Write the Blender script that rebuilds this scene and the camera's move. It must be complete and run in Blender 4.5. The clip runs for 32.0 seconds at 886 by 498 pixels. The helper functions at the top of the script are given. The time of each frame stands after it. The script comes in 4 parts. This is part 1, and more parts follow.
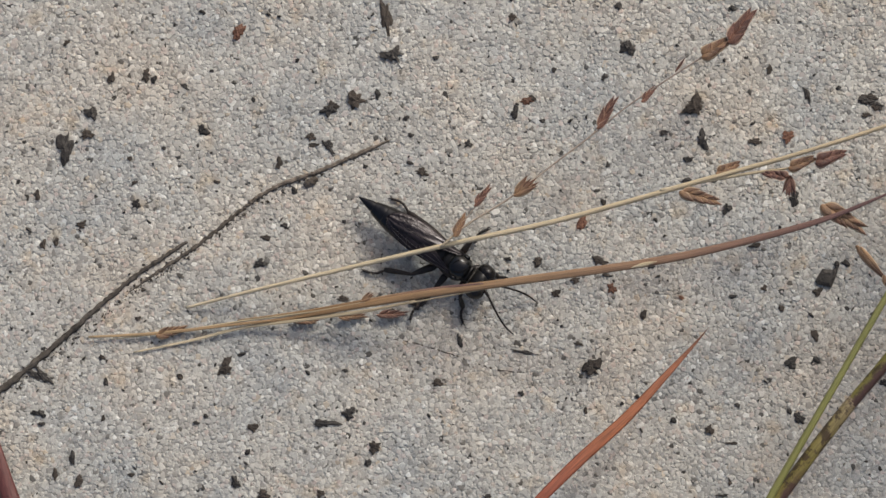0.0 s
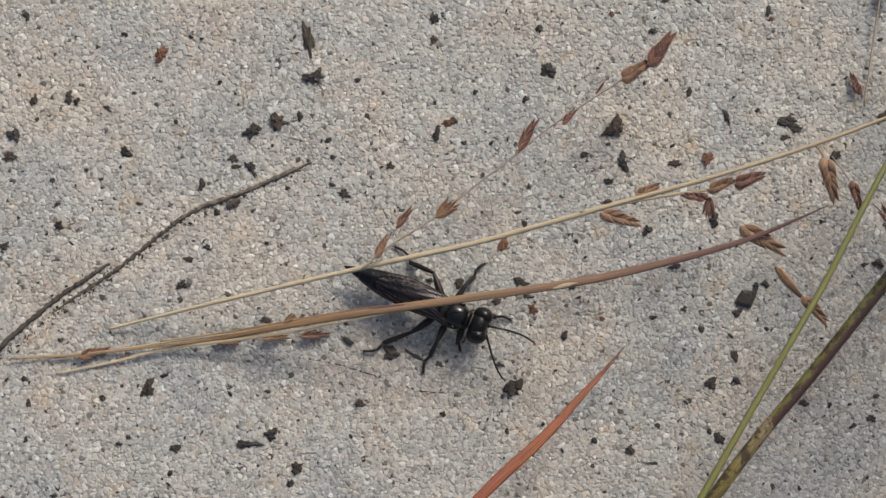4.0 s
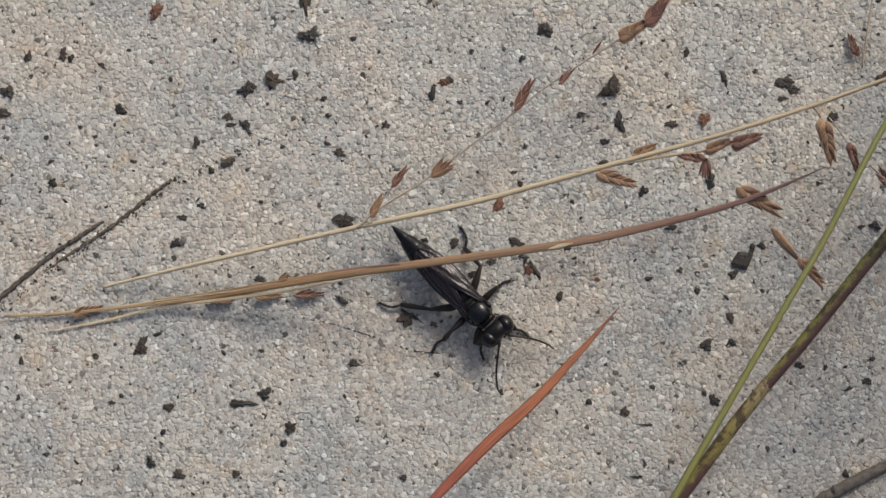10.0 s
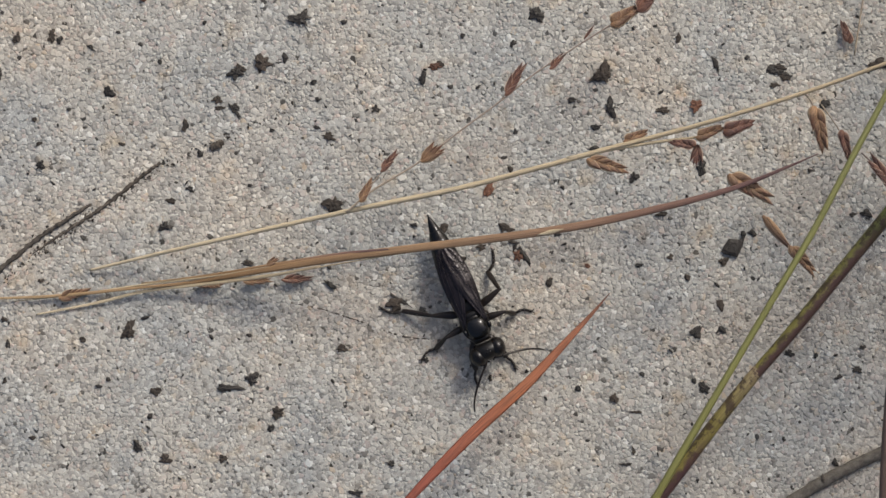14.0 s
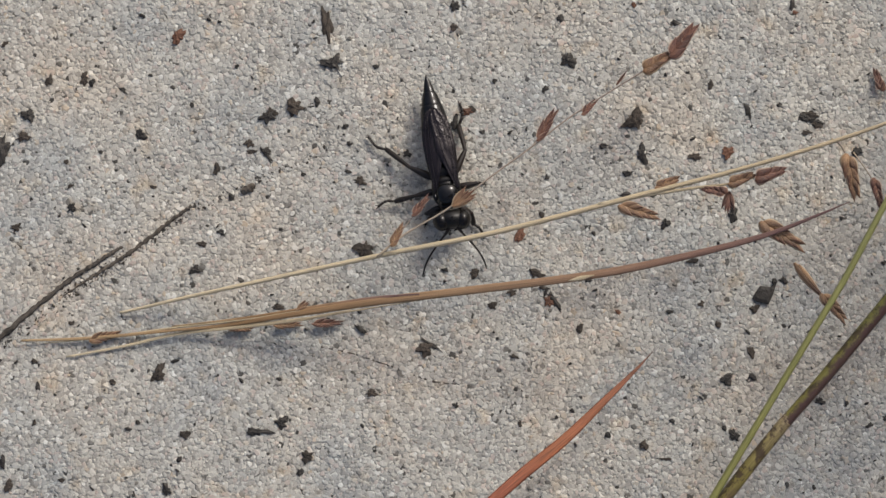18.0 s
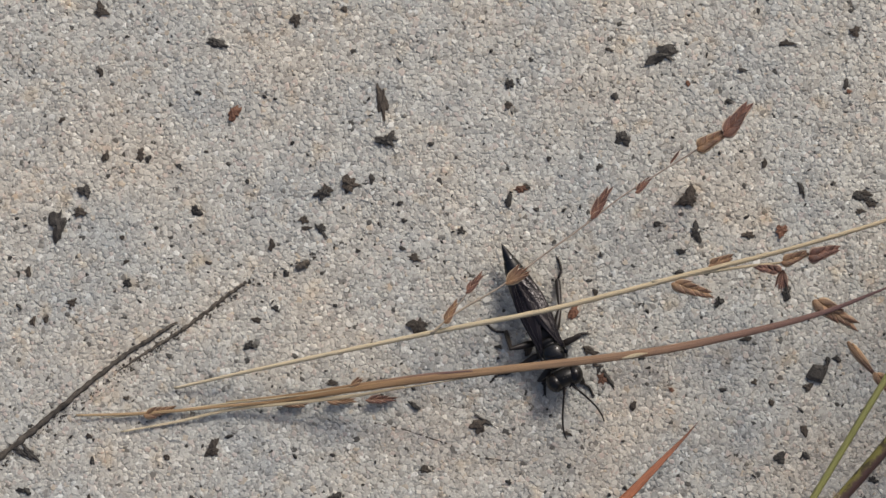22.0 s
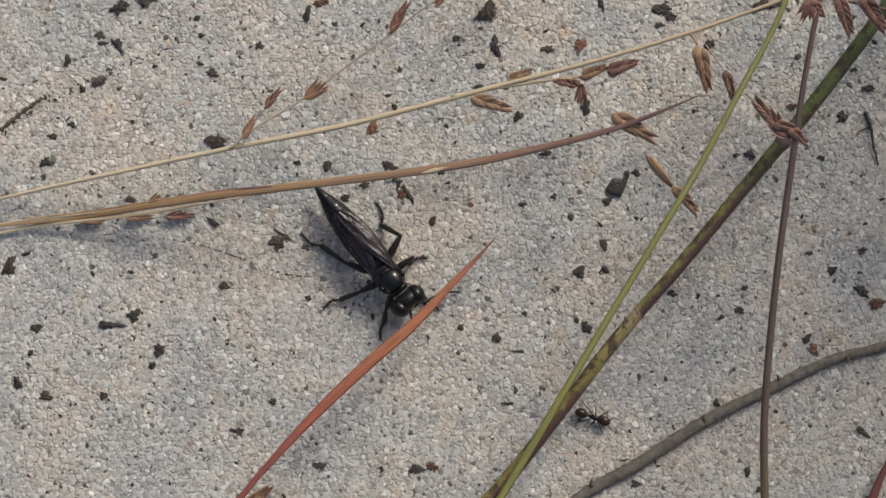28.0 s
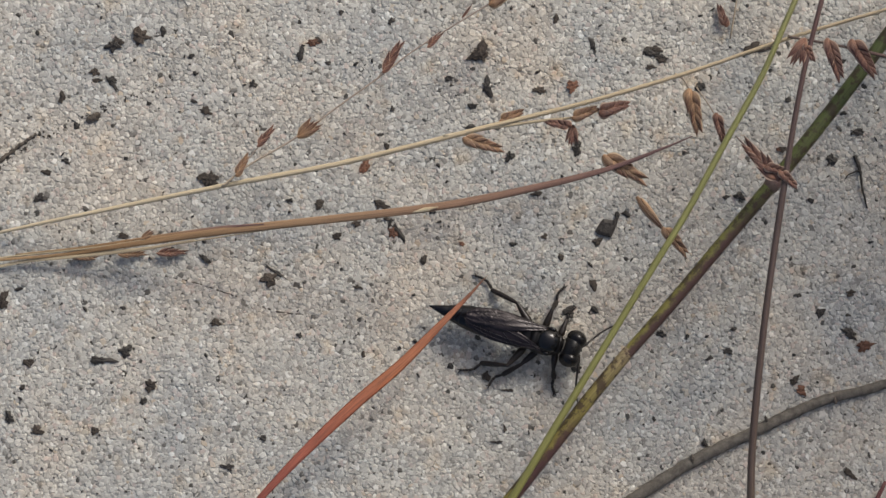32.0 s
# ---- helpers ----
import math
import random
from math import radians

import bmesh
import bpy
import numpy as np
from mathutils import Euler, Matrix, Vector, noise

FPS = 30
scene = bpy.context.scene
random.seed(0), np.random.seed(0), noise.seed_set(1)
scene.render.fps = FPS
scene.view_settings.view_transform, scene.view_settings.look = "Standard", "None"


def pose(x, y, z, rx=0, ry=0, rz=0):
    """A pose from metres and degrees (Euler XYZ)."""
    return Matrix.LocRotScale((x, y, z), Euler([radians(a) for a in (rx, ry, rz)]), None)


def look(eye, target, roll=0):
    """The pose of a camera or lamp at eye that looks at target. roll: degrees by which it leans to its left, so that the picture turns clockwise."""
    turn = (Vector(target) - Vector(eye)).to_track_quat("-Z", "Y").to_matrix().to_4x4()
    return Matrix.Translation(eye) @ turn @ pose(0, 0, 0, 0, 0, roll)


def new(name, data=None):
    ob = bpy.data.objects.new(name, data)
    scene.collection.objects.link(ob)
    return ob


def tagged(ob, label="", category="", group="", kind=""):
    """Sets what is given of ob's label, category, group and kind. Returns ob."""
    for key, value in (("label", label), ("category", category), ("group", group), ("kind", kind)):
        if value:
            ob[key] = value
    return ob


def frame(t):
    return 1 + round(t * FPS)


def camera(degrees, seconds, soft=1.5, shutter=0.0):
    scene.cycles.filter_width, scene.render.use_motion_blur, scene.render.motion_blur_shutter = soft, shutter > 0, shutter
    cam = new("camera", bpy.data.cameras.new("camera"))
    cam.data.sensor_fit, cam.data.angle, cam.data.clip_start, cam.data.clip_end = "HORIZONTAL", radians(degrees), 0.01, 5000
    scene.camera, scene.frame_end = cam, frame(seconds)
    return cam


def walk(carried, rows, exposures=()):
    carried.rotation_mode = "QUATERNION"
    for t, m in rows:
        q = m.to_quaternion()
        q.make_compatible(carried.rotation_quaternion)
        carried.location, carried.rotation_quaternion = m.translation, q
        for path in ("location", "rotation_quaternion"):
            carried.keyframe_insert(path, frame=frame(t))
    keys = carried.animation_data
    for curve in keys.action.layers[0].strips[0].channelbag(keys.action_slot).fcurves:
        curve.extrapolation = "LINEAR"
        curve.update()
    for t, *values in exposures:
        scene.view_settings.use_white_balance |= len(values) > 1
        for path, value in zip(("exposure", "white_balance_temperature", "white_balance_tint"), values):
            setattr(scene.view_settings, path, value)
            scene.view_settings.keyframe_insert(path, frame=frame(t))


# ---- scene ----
K = 6.0587e-5  # metres in one plan unit; the plan lies on the sand, x and y along it

cam = camera(15.0, 32.0)
# seconds, x, y, height in plan units, turns in degrees
PATH = [
    (0, 73.3, -479.4, 5953.9, 5.5208, 0.6870, 0.0259),
    (0.5, 74.4, -480.0, 5948.0, 5.2794, 0.4117, 0.1172),
    (1, 74.4, -479.2, 5952.0, 5.6979, 0.3635, 0.1183),
    (1.5, 74.1, -478.2, 5955.3, 6.0820, 0.4136, 0.0239),
    (2, 74.1, -478.1, 5951.0, 6.0832, 0.4324, -0.0785),
    (2.5, 74.5, -478.6, 5962.0, 5.9212, 0.3577, -0.1189),
    (3, 75.1, -478.9, 5971.3, 5.8172, 0.2174, -0.1243),
    (3.5, 76.1, -479.1, 5975.7, 5.7793, -0.0312, -0.0910),
    (4, 78.4, -478.9, 5982.4, 5.8523, -0.5861, -0.1305),
    (4.5, 81.6, -478.5, 5983.8, 5.9909, -1.3710, -0.1029),
    (6.5, 82.4, -480.7, 5952.1, 5.0354, -1.6165, -0.0149),
    (7, 81.6, -480.3, 5948.5, 5.2085, -1.4170, 0.0182),
    (7.5, 81.8, -479.6, 5949.6, 5.5385, -1.4426, 0.0463),
    (8, 82.0, -479.4, 5953.6, 5.6210, -1.5100, 0.1501),
    (8.5, 82.1, -479.5, 5958.0, 5.5761, -1.5124, 0.2371),
    (9, 81.2, -479.8, 5959.9, 5.4780, -1.3204, 0.2357),
    (9.5, 79.7, -480.1, 5956.6, 5.3142, -0.9386, 0.2040),
    (10, 78.8, -480.3, 5957.7, 5.2013, -0.6990, 0.1853),
    (10.5, 78.6, -480.4, 5948.6, 5.1621, -0.6400, 0.2283),
    (11, 78.8, -480.5, 5948.4, 5.1227, -0.6816, 0.2767),
    (11.5, 79.2, -480.7, 5945.9, 5.0165, -0.8011, 0.2485),
    (12, 80.0, -481.0, 5944.7, 4.8520, -0.9999, 0.2695),
    (12.5, 80.4, -481.2, 5942.3, 4.7853, -1.1272, 0.2855),
    (13, 80.5, -481.1, 5936.7, 4.8391, -1.1567, 0.3392),
    (13.5, 80.2, -480.9, 5936.0, 4.9096, -1.0927, 0.4073),
    (14, 79.6, -480.8, 5929.7, 4.9732, -0.9081, 0.5434),
    (14.5, 77.5, -480.9, 5931.6, 4.9495, -0.3591, 0.5382),
    (16.5, 77.0, -481.7, 5923.5, 4.4409, -0.2087, 0.5778),
    (17, 77.5, -481.7, 5928.0, 4.4907, -0.3424, 0.6306),
    (17.5, 78.0, -481.0, 5938.2, 4.8502, -0.4784, 0.7706),
    (18, 77.7, -479.2, 5925.4, 5.7233, -0.4435, 1.0007),
    (18.5, 75.7, -476.8, 5928.7, 6.6512, 0.0300, 1.2235),
    (19, 72.8, -474.7, 5919.7, 7.3171, 0.6522, 1.3622),
    (19.5, 70.7, -472.6, 5906.9, 7.8799, 1.0546, 1.3531),
    (20, 71.6, -472.7, 5898.3, 7.8688, 0.8481, 1.4799),
    (20.5, 73.4, -474.5, 5918.0, 7.3813, 0.4947, 1.4644),
    (21, 73.8, -475.4, 5919.6, 7.1067, 0.4251, 1.4799),
    (21.5, 73.4, -475.6, 5921.0, 7.0349, 0.5095, 1.3878),
    (22, 73.9, -475.8, 5942.8, 6.9823, 0.4056, 1.3461),
    (22.5, 76.6, -476.3, 5971.2, 6.8459, -0.2007, 1.1838),
    (23, 81.0, -477.0, 5975.1, 6.5588, -1.2415, 0.9937),
    (23.5, 84.5, -477.8, 5959.8, 6.2045, -2.0705, 0.8952),
    (24, 86.0, -478.6, 5939.7, 5.8420, -2.4495, 0.8706),
    (24.5, 85.3, -479.3, 5935.6, 5.5716, -2.2971, 0.8635),
    (26.5, 80.3, -480.9, 5952.7, 4.9028, -1.0701, 0.8009),
    (27, 83.1, -481.7, 5956.6, 4.4207, -1.8267, 0.6186),
    (27.5, 86.2, -482.2, 5932.7, 4.0453, -2.5753, 0.6501),
    (28, 87.3, -482.3, 5914.7, 3.9408, -2.8493, 0.7706),
    (28.5, 87.0, -482.3, 5915.0, 3.9445, -2.7942, 0.8522),
    (29, 86.6, -482.3, 5918.2, 3.9640, -2.6529, 0.8568),
    (29.5, 86.2, -482.3, 5918.1, 3.9914, -2.5539, 0.9193),
    (30, 85.9, -482.2, 5916.8, 4.0681, -2.4931, 0.9686),
    (30.5, 85.8, -482.0, 5910.3, 4.1903, -2.4526, 1.0058),
    (31, 85.7, -481.8, 5903.6, 4.3197, -2.4324, 1.0987),
    (31.5, 86.2, -481.5, 5916.9, 4.4665, -2.5441, 1.2606),
    (32, 88.3, -481.2, 5948.5, 4.5437, -3.0169, 1.2738),
]
walk(cam, [(t, pose(x * K, y * K, z * K, rx, ry, rz)) for t, x, y, z, rx, ry, rz in PATH], [(0.0, 0.0, 6500, 10), (32.0, 0.0, 6500, 10)])

# ---- light: a bright overcast sky and a veiled sun ----
SUN_ELEVATION, SUN_FROM = 42.0, (0.53, 0.848)
world = bpy.data.worlds.new("sky")
scene.world = world
world.use_nodes = True
sky = world.node_tree.nodes.new("ShaderNodeTexSky")
sky.sky_type = "NISHITA"
sky.sun_disc = False
sky.sun_elevation = radians(SUN_ELEVATION)
sky.sun_rotation = math.atan2(SUN_FROM[0], SUN_FROM[1])
sky.air_density, sky.dust_density, sky.ozone_density = 1.0, 7.0, 1.0
world.node_tree.links.new(sky.outputs[0], world.node_tree.nodes["Background"].inputs[0])
world.node_tree.nodes["Background"].inputs[1].default_value = 0.12
sun = new("sun", bpy.data.lights.new("sun", "SUN"))
sun.data.energy, sun.data.angle, sun.data.color = 1.69, radians(14), (1.0, 0.945, 0.83)
sun.matrix_world = look((SUN_FROM[0] * math.cos(radians(SUN_ELEVATION)), SUN_FROM[1] * math.cos(radians(SUN_ELEVATION)), math.sin(radians(SUN_ELEVATION))), (0, 0, 0))


# ---- materials ----
def material(name, roughness=0.6, specular=0.5, metallic=0.0):
    m = bpy.data.materials.new(name)
    m.use_nodes = True
    b = m.node_tree.nodes["Principled BSDF"]
    b.inputs["Roughness"].default_value = roughness
    b.inputs["Specular IOR Level"].default_value = specular
    b.inputs["Metallic"].default_value = metallic
    return m, m.node_tree.nodes, m.node_tree.links, b


def ramp(nodes, stops, mode="LINEAR"):
    r = nodes.new("ShaderNodeValToRGB")
    r.color_ramp.interpolation = mode
    while len(r.color_ramp.elements) < len(stops):
        r.color_ramp.elements.new(0.5)
    for e, (p, c) in zip(r.color_ramp.elements, stops):
        e.position, e.color = p, (*c, 1)
    return r


def coords(nodes, links, scale):
    c, m = nodes.new("ShaderNodeTexCoord"), nodes.new("ShaderNodeMapping")
    m.inputs["Scale"].default_value = scale if isinstance(scale, tuple) else (scale,) * 3
    links.new(c.outputs["Object"], m.inputs["Vector"])
    return m.outputs[0]


def noise_tex(nodes, links, scale, detail=4.0, rough=0.6, vector=None):
    n = nodes.new("ShaderNodeTexNoise")
    n.inputs["Scale"].default_value, n.inputs["Detail"].default_value, n.inputs["Roughness"].default_value = scale, detail, rough
    if vector is not None:
        links.new(vector, n.inputs["Vector"])
    return n.outputs["Fac"]


def mix(nodes, links, fac, a, b, blend="MIX"):
    x = nodes.new("ShaderNodeMix")
    x.data_type, x.blend_type = "RGBA", blend
    for socket, value in ((x.inputs[0], fac), (x.inputs[6], a), (x.inputs[7], b)):
        if hasattr(value, "is_output"):
            links.new(value, socket)
        elif isinstance(value, tuple):
            socket.default_value = (*value, 1)
        else:
            socket.default_value = value
    return x.outputs[2]


def bump(nodes, links, height, strength, distance, bsdf):
    b = nodes.new("ShaderNodeBump")
    b.inputs["Strength"].default_value, b.inputs["Distance"].default_value = strength, distance
    links.new(height, b.inputs["Height"])
    links.new(b.outputs[0], bsdf.inputs["Normal"])


def sand_material(name, per_grain):
    m, n, l, b = material(name, 0.45, 0.34)
    geo = n.new("ShaderNodeNewGeometry")
    at = coords(n, l, 1.0)
    if per_grain:
        pick = geo.outputs["Random Per Island"]
    else:
        pick = noise_tex(n, l, 2600, 2, 0.8, at)
    # quartz from clear grey to milky, a few ochre and rosy grains, some dark ones
    base = ramp(n, [(0.0, (0.036, 0.035, 0.032)), (0.012, (0.143, 0.140, 0.131)), (0.035, (0.286, 0.282, 0.267)), (0.2, (0.357, 0.355, 0.337)), (0.45, (0.415, 0.414, 0.394)),
                    (0.7, (0.465, 0.466, 0.442)), (0.86, (0.529, 0.531, 0.506)), (0.9, (0.458, 0.403, 0.375)), (0.935, (0.443, 0.411, 0.382)),
                    (0.94, (0.429, 0.374, 0.300)), (0.95, (0.443, 0.403, 0.345)), (0.96, (0.572, 0.579, 0.555)), (1.0, (0.643, 0.656, 0.637))])
    l.new(pick, base.inputs[0])
    # broad bluish-grey patches painted in for soft shade, rosy iron-stained ones, small ochre stains
    shade_rosy_patch = ramp(n, [(0.33, (0.795, 0.832, 0.885)), (0.5, (0.925, 0.923, 0.928)), (0.66, (0.995, 0.94, 0.895))])
    l.new(noise_tex(n, l, 70, 3, 0.55, at), shade_rosy_patch.inputs[0])
    stain = ramp(n, [(0.58, (1, 1, 1)), (0.7, (1.03, 0.955, 0.87)), (0.8, (1.03, 0.92, 0.76))])
    l.new(noise_tex(n, l, 330, 3, 0.5, at), stain.inputs[0])
    fine = ramp(n, [(0.3, (0.9, 0.9, 0.89)), (0.7, (1.08, 1.08, 1.06))])
    l.new(noise_tex(n, l, 5200, 2, 0.6, at), fine.inputs[0])
    tint = mix(n, l, 1.0, base.outputs[0], shade_rosy_patch.outputs[0], "MULTIPLY")
    tint = mix(n, l, 1.0, tint, stain.outputs[0], "MULTIPLY")
    tint = mix(n, l, 1.0, tint, fine.outputs[0], "MULTIPLY")
    l.new(tint, b.inputs["Base Color"])
    if not per_grain:
        bump(n, l, noise_tex(n, l, 2400, 3, 0.7, at), 0.8, 0.0003, b)
    else:
        rough = n.new("ShaderNodeMapRange")
        rough.inputs[3].default_value, rough.inputs[4].default_value = 0.14, 0.55
        l.new(noise_tex(n, l, 900, 1, 0.5, at), rough.inputs[0])
        l.new(rough.outputs[0], b.inputs["Roughness"])
    return m


def lump_material(name, dark, light, roughness=0.55, scale=1500):
    m, n, l, b = material(name, roughness, 0.4)
    info = n.new("ShaderNodeObjectInfo")
    at = coords(n, l, 1.0)
    c = ramp(n, [(0.3, dark), (0.75, light)])
    l.new(noise_tex(n, l, scale, 4, 0.7, at), c.inputs[0])
    vary = ramp(n, [(0.0, (0.7, 0.7, 0.7)), (1.0, (1.35, 1.3, 1.25))])
    l.new(info.outputs["Random"], vary.inputs[0])
    l.new(mix(n, l, 1.0, c.outputs[0], vary.outputs[0], "MULTIPLY"), b.inputs["Base Color"])
    bump(n, l, noise_tex(n, l, scale * 2.2, 3, 0.7, at), 0.6, 0.00012, b)
    return m


def straw_material(name, stops, streak=0.35, roughness=0.5, length=0.11, mottle=0.0, mottle_colour=(0.05, 0.03, 0.02), flank=None):
    """Dry grass: colour along the stalk by the mesh's own U, streaks round it by V."""
    m, n, l, b = material(name, roughness, 0.4)
    uv = n.new("ShaderNodeUVMap")
    uv.uv_map = "along"
    sep = n.new("ShaderNodeSeparateXYZ")
    l.new(uv.outputs[0], sep.inputs[0])
    c = ramp(n, stops)
    l.new(sep.outputs[0], c.inputs[0])
    mp = n.new("ShaderNodeMapping")
    mp.inputs["Scale"].default_value = (9.0, 16.0, 1.0)
    l.new(uv.outputs[0], mp.inputs["Vector"])
    s = ramp(n, [(0.3, (1 - streak,) * 3), (0.7, (1 + streak * 0.6,) * 3)])
    fibre = noise_tex(n, l, 1.6, 4, 0.65, mp.outputs[0])
    l.new(fibre, s.inputs[0])
    tint = mix(n, l, 1.0, c.outputs[0], s.outputs[0], "MULTIPLY")
    if mottle:
        smear = n.new("ShaderNodeMapping")
        smear.inputs["Scale"].default_value = (640.0 * length, 3.4, 1.0)
        l.new(uv.outputs[0], smear.inputs["Vector"])
        spots = ramp(n, [(0.49, (0, 0, 0)), (0.56, (mottle,) * 3)])
        l.new(noise_tex(n, l, 1.0, 4, 0.7, smear.outputs[0]), spots.inputs[0])
        tint = mix(n, l, spots.outputs[0], tint, mottle_colour)
    if flank:
        # the stem's one side is flushed with another colour
        away = n.new("ShaderNodeMath")
        away.operation = "SUBTRACT"
        l.new(sep.outputs[1], away.inputs[0])
        away.inputs[1].default_value = 0.5
        off = n.new("ShaderNodeMath")
        off.operation = "ABSOLUTE"
        l.new(away.outputs[0], off.inputs[0])
        ragged = n.new("ShaderNodeMath")
        ragged.operation = "MULTIPLY_ADD"
        l.new(noise_tex(n, l, 900, 4, 0.7, coords(n, l, 1.0)), ragged.inputs[0])
        ragged.inputs[1].default_value = 0.5
        l.new(off.outputs[0], ragged.inputs[2])
        share = ramp(n, [(0.42, (0, 0, 0)), (0.54, (1, 1, 1))])
        l.new(ragged.outputs[0], share.inputs[0])
        fade = ramp(n, [(0.42, (1, 1, 1)), (0.56, (0.15, 0.15, 0.15))])
        l.new(sep.outputs[0], fade.inputs[0])
        tint = mix(n, l, mix(n, l, 1.0, share.outputs[0], fade.outputs[0], "MULTIPLY"), tint, flank)
    l.new(tint, b.inputs["Base Color"])
    bump(n, l, fibre, 0.5, 0.00012, b)
    return m


def husk_material(name, dark, light, margin):
    m, n, l, b = material(name, 0.5, 0.4)
    uv = n.new("ShaderNodeUVMap")
    uv.uv_map = "along"
    mp = n.new("ShaderNodeMapping")
    mp.inputs["Scale"].default_value = (1.2, 13.0, 1.0)
    l.new(uv.outputs[0], mp.inputs["Vector"])
    info = n.new("ShaderNodeObjectInfo")
    c = ramp(n, [(0.32, dark), (0.68, light)])
    fibre = noise_tex(n, l, 2.2, 3, 0.6, mp.outputs[0])
    l.new(fibre, c.inputs[0])
    vary = ramp(n, [(0.0, (0.6, 0.57, 0.58)), (1.0, (1.35, 1.35, 1.3))])
    l.new(info.outputs["Random"], vary.inputs[0])
    sep = n.new("ShaderNodeSeparateXYZ")
    l.new(uv.outputs[0], sep.inputs[0])
    # dry papery margins along both edges, a paler foot and a purple tip
    rim = ramp(n, [(0.0, (0.9, 0.9, 0.9)), (0.1, (0.6, 0.6, 0.6)), (0.16, (0, 0, 0)), (0.84, (0, 0, 0)), (0.9, (0.6, 0.6, 0.6)), (1.0, (0.9, 0.9, 0.9))])
    l.new(sep.outputs[1], rim.inputs[0])
    foot = ramp(n, [(0.0, (1.3, 1.2, 1.05)), (0.45, (1, 1, 1)), (0.8, (0.55, 0.42, 0.46)), (1.0, (0.4, 0.28, 0.34))])
    l.new(sep.outputs[0], foot.inputs[0])
    body = mix(n, l, 1.0, mix(n, l, 1.0, c.outputs[0], vary.outputs[0], "MULTIPLY"), foot.outputs[0], "MULTIPLY")
    l.new(mix(n, l, rim.outputs[0], body, margin), b.inputs["Base Color"])
    bump(n, l, fibre, 0.5, 0.0001, b)
    return m


def chitin_material(name, colour, roughness, grain=2400, strength=0.25, specular=0.4, depth=0.00004, stretch=1.0):
    m, n, l, b = material(name, roughness, specular)
    at = coords(n, l, 1.0)
    if stretch != 1.0:
        mp = n.new("ShaderNodeMapping")
        mp.inputs["Scale"].default_value = (stretch, 1.0, 1.0)
        l.new(at, mp.inputs["Vector"])
        at = mp.outputs[0]
    c = ramp(n, [(0.3, colour), (0.8, tuple(v * 1.9 for v in colour))])
    l.new(noise_tex(n, l, grain * 0.25, 3, 0.6, at), c.inputs[0])
    l.new(c.outputs[0], b.inputs["Base Color"])
    bump(n, l, noise_tex(n, l, grain, 2, 0.6, at), strength, depth, b)
    b.inputs["Specular Tint"].default_value = (0.9, 0.93, 1.0, 1)
    return m


def wing_material(name):
    """Smoky membrane, finely pleated along the wing and crumpled towards its tip."""
    m, n, l, b = material(name, 0.27, 0.38)
    c = ramp(n, [(0.3, (0.006, 0.005, 0.0065)), (0.8, (0.02, 0.016, 0.019))])
    l.new(noise_tex(n, l, 900, 3, 0.6, coords(n, l, (0.4, 1.0, 1.0))), c.inputs[0])
    l.new(c.outputs[0], b.inputs["Base Color"])
    b.inputs["Specular Tint"].default_value = (0.95, 0.92, 1.0, 1)
    sep = n.new("ShaderNodeSeparateXYZ")
    l.new(coords(n, l, 1.0), sep.inputs[0])
    tip = n.new("ShaderNodeMapRange")
    tip.inputs[1].default_value, tip.inputs[2].default_value = -72 * K, -112 * K
    tip.inputs[3].default_value, tip.inputs[4].default_value = 0.25, 0.95
    l.new(sep.outputs[0], tip.inputs[0])
    height = n.new("ShaderNodeMath")
    height.operation = "MULTIPLY"
    l.new(noise_tex(n, l, 1500, 2, 0.7, coords(n, l, (0.75, 1.0, 1.0))), height.inputs[0])
    l.new(tip.outputs[0], height.inputs[1])
    bump(n, l, height.outputs[0], 1.0, 0.00014, b)
    return m


SAND = sand_material("quartz_sand", False)
GRAIN = sand_material("quartz_grains", True)
CHARCOAL = lump_material("charcoal", (0.008, 0.0075, 0.0075), (0.036, 0.033, 0.031), 0.5)
PEAT = lump_material("peat", (0.018, 0.015, 0.013), (0.065, 0.053, 0.044), 0.7)
RUST = lump_material("rusty_crumb", (0.06, 0.026, 0.016), (0.17, 0.085, 0.055), 0.65)
TWIG = lump_material("weathered_twig", (0.03, 0.026, 0.022), (0.17, 0.15, 0.13), 0.8, 1100)
DRIFT = lump_material("grey_bark", (0.085, 0.077, 0.068), (0.24, 0.225, 0.2), 0.85, 1500)
STRAW = straw_material("pale_straw", [(0.0, (0.56, 0.48, 0.34)), (0.3, (0.53, 0.45, 0.31)), (0.6, (0.46, 0.38, 0.255)), (1.0, (0.38, 0.31, 0.21))], 0.3, 0.42)
TAN = straw_material("tan_blade", [(0.0, (0.38, 0.28, 0.16)), (0.3, (0.27, 0.165, 0.08)), (0.55, (0.31, 0.2, 0.115)), (0.72, (0.22, 0.13, 0.098)), (0.85, (0.15, 0.085, 0.08)), (1.0, (0.13, 0.08, 0.078))], 0.45)
RED = straw_material("red_blade", [(0.0, (0.13, 0.03, 0.027)), (0.25, (0.17, 0.038, 0.03)), (0.4, (0.23, 0.058, 0.034)), (0.6, (0.29, 0.098, 0.042)), (0.8, (0.26, 0.092, 0.045)), (1.0, (0.12, 0.062, 0.046))], 0.6)
GREEN = straw_material("green_stem", [(0.0, (0.2, 0.2, 0.06)), (0.5, (0.25, 0.26, 0.1)), (1.0, (0.26, 0.262, 0.125))], 0.3)
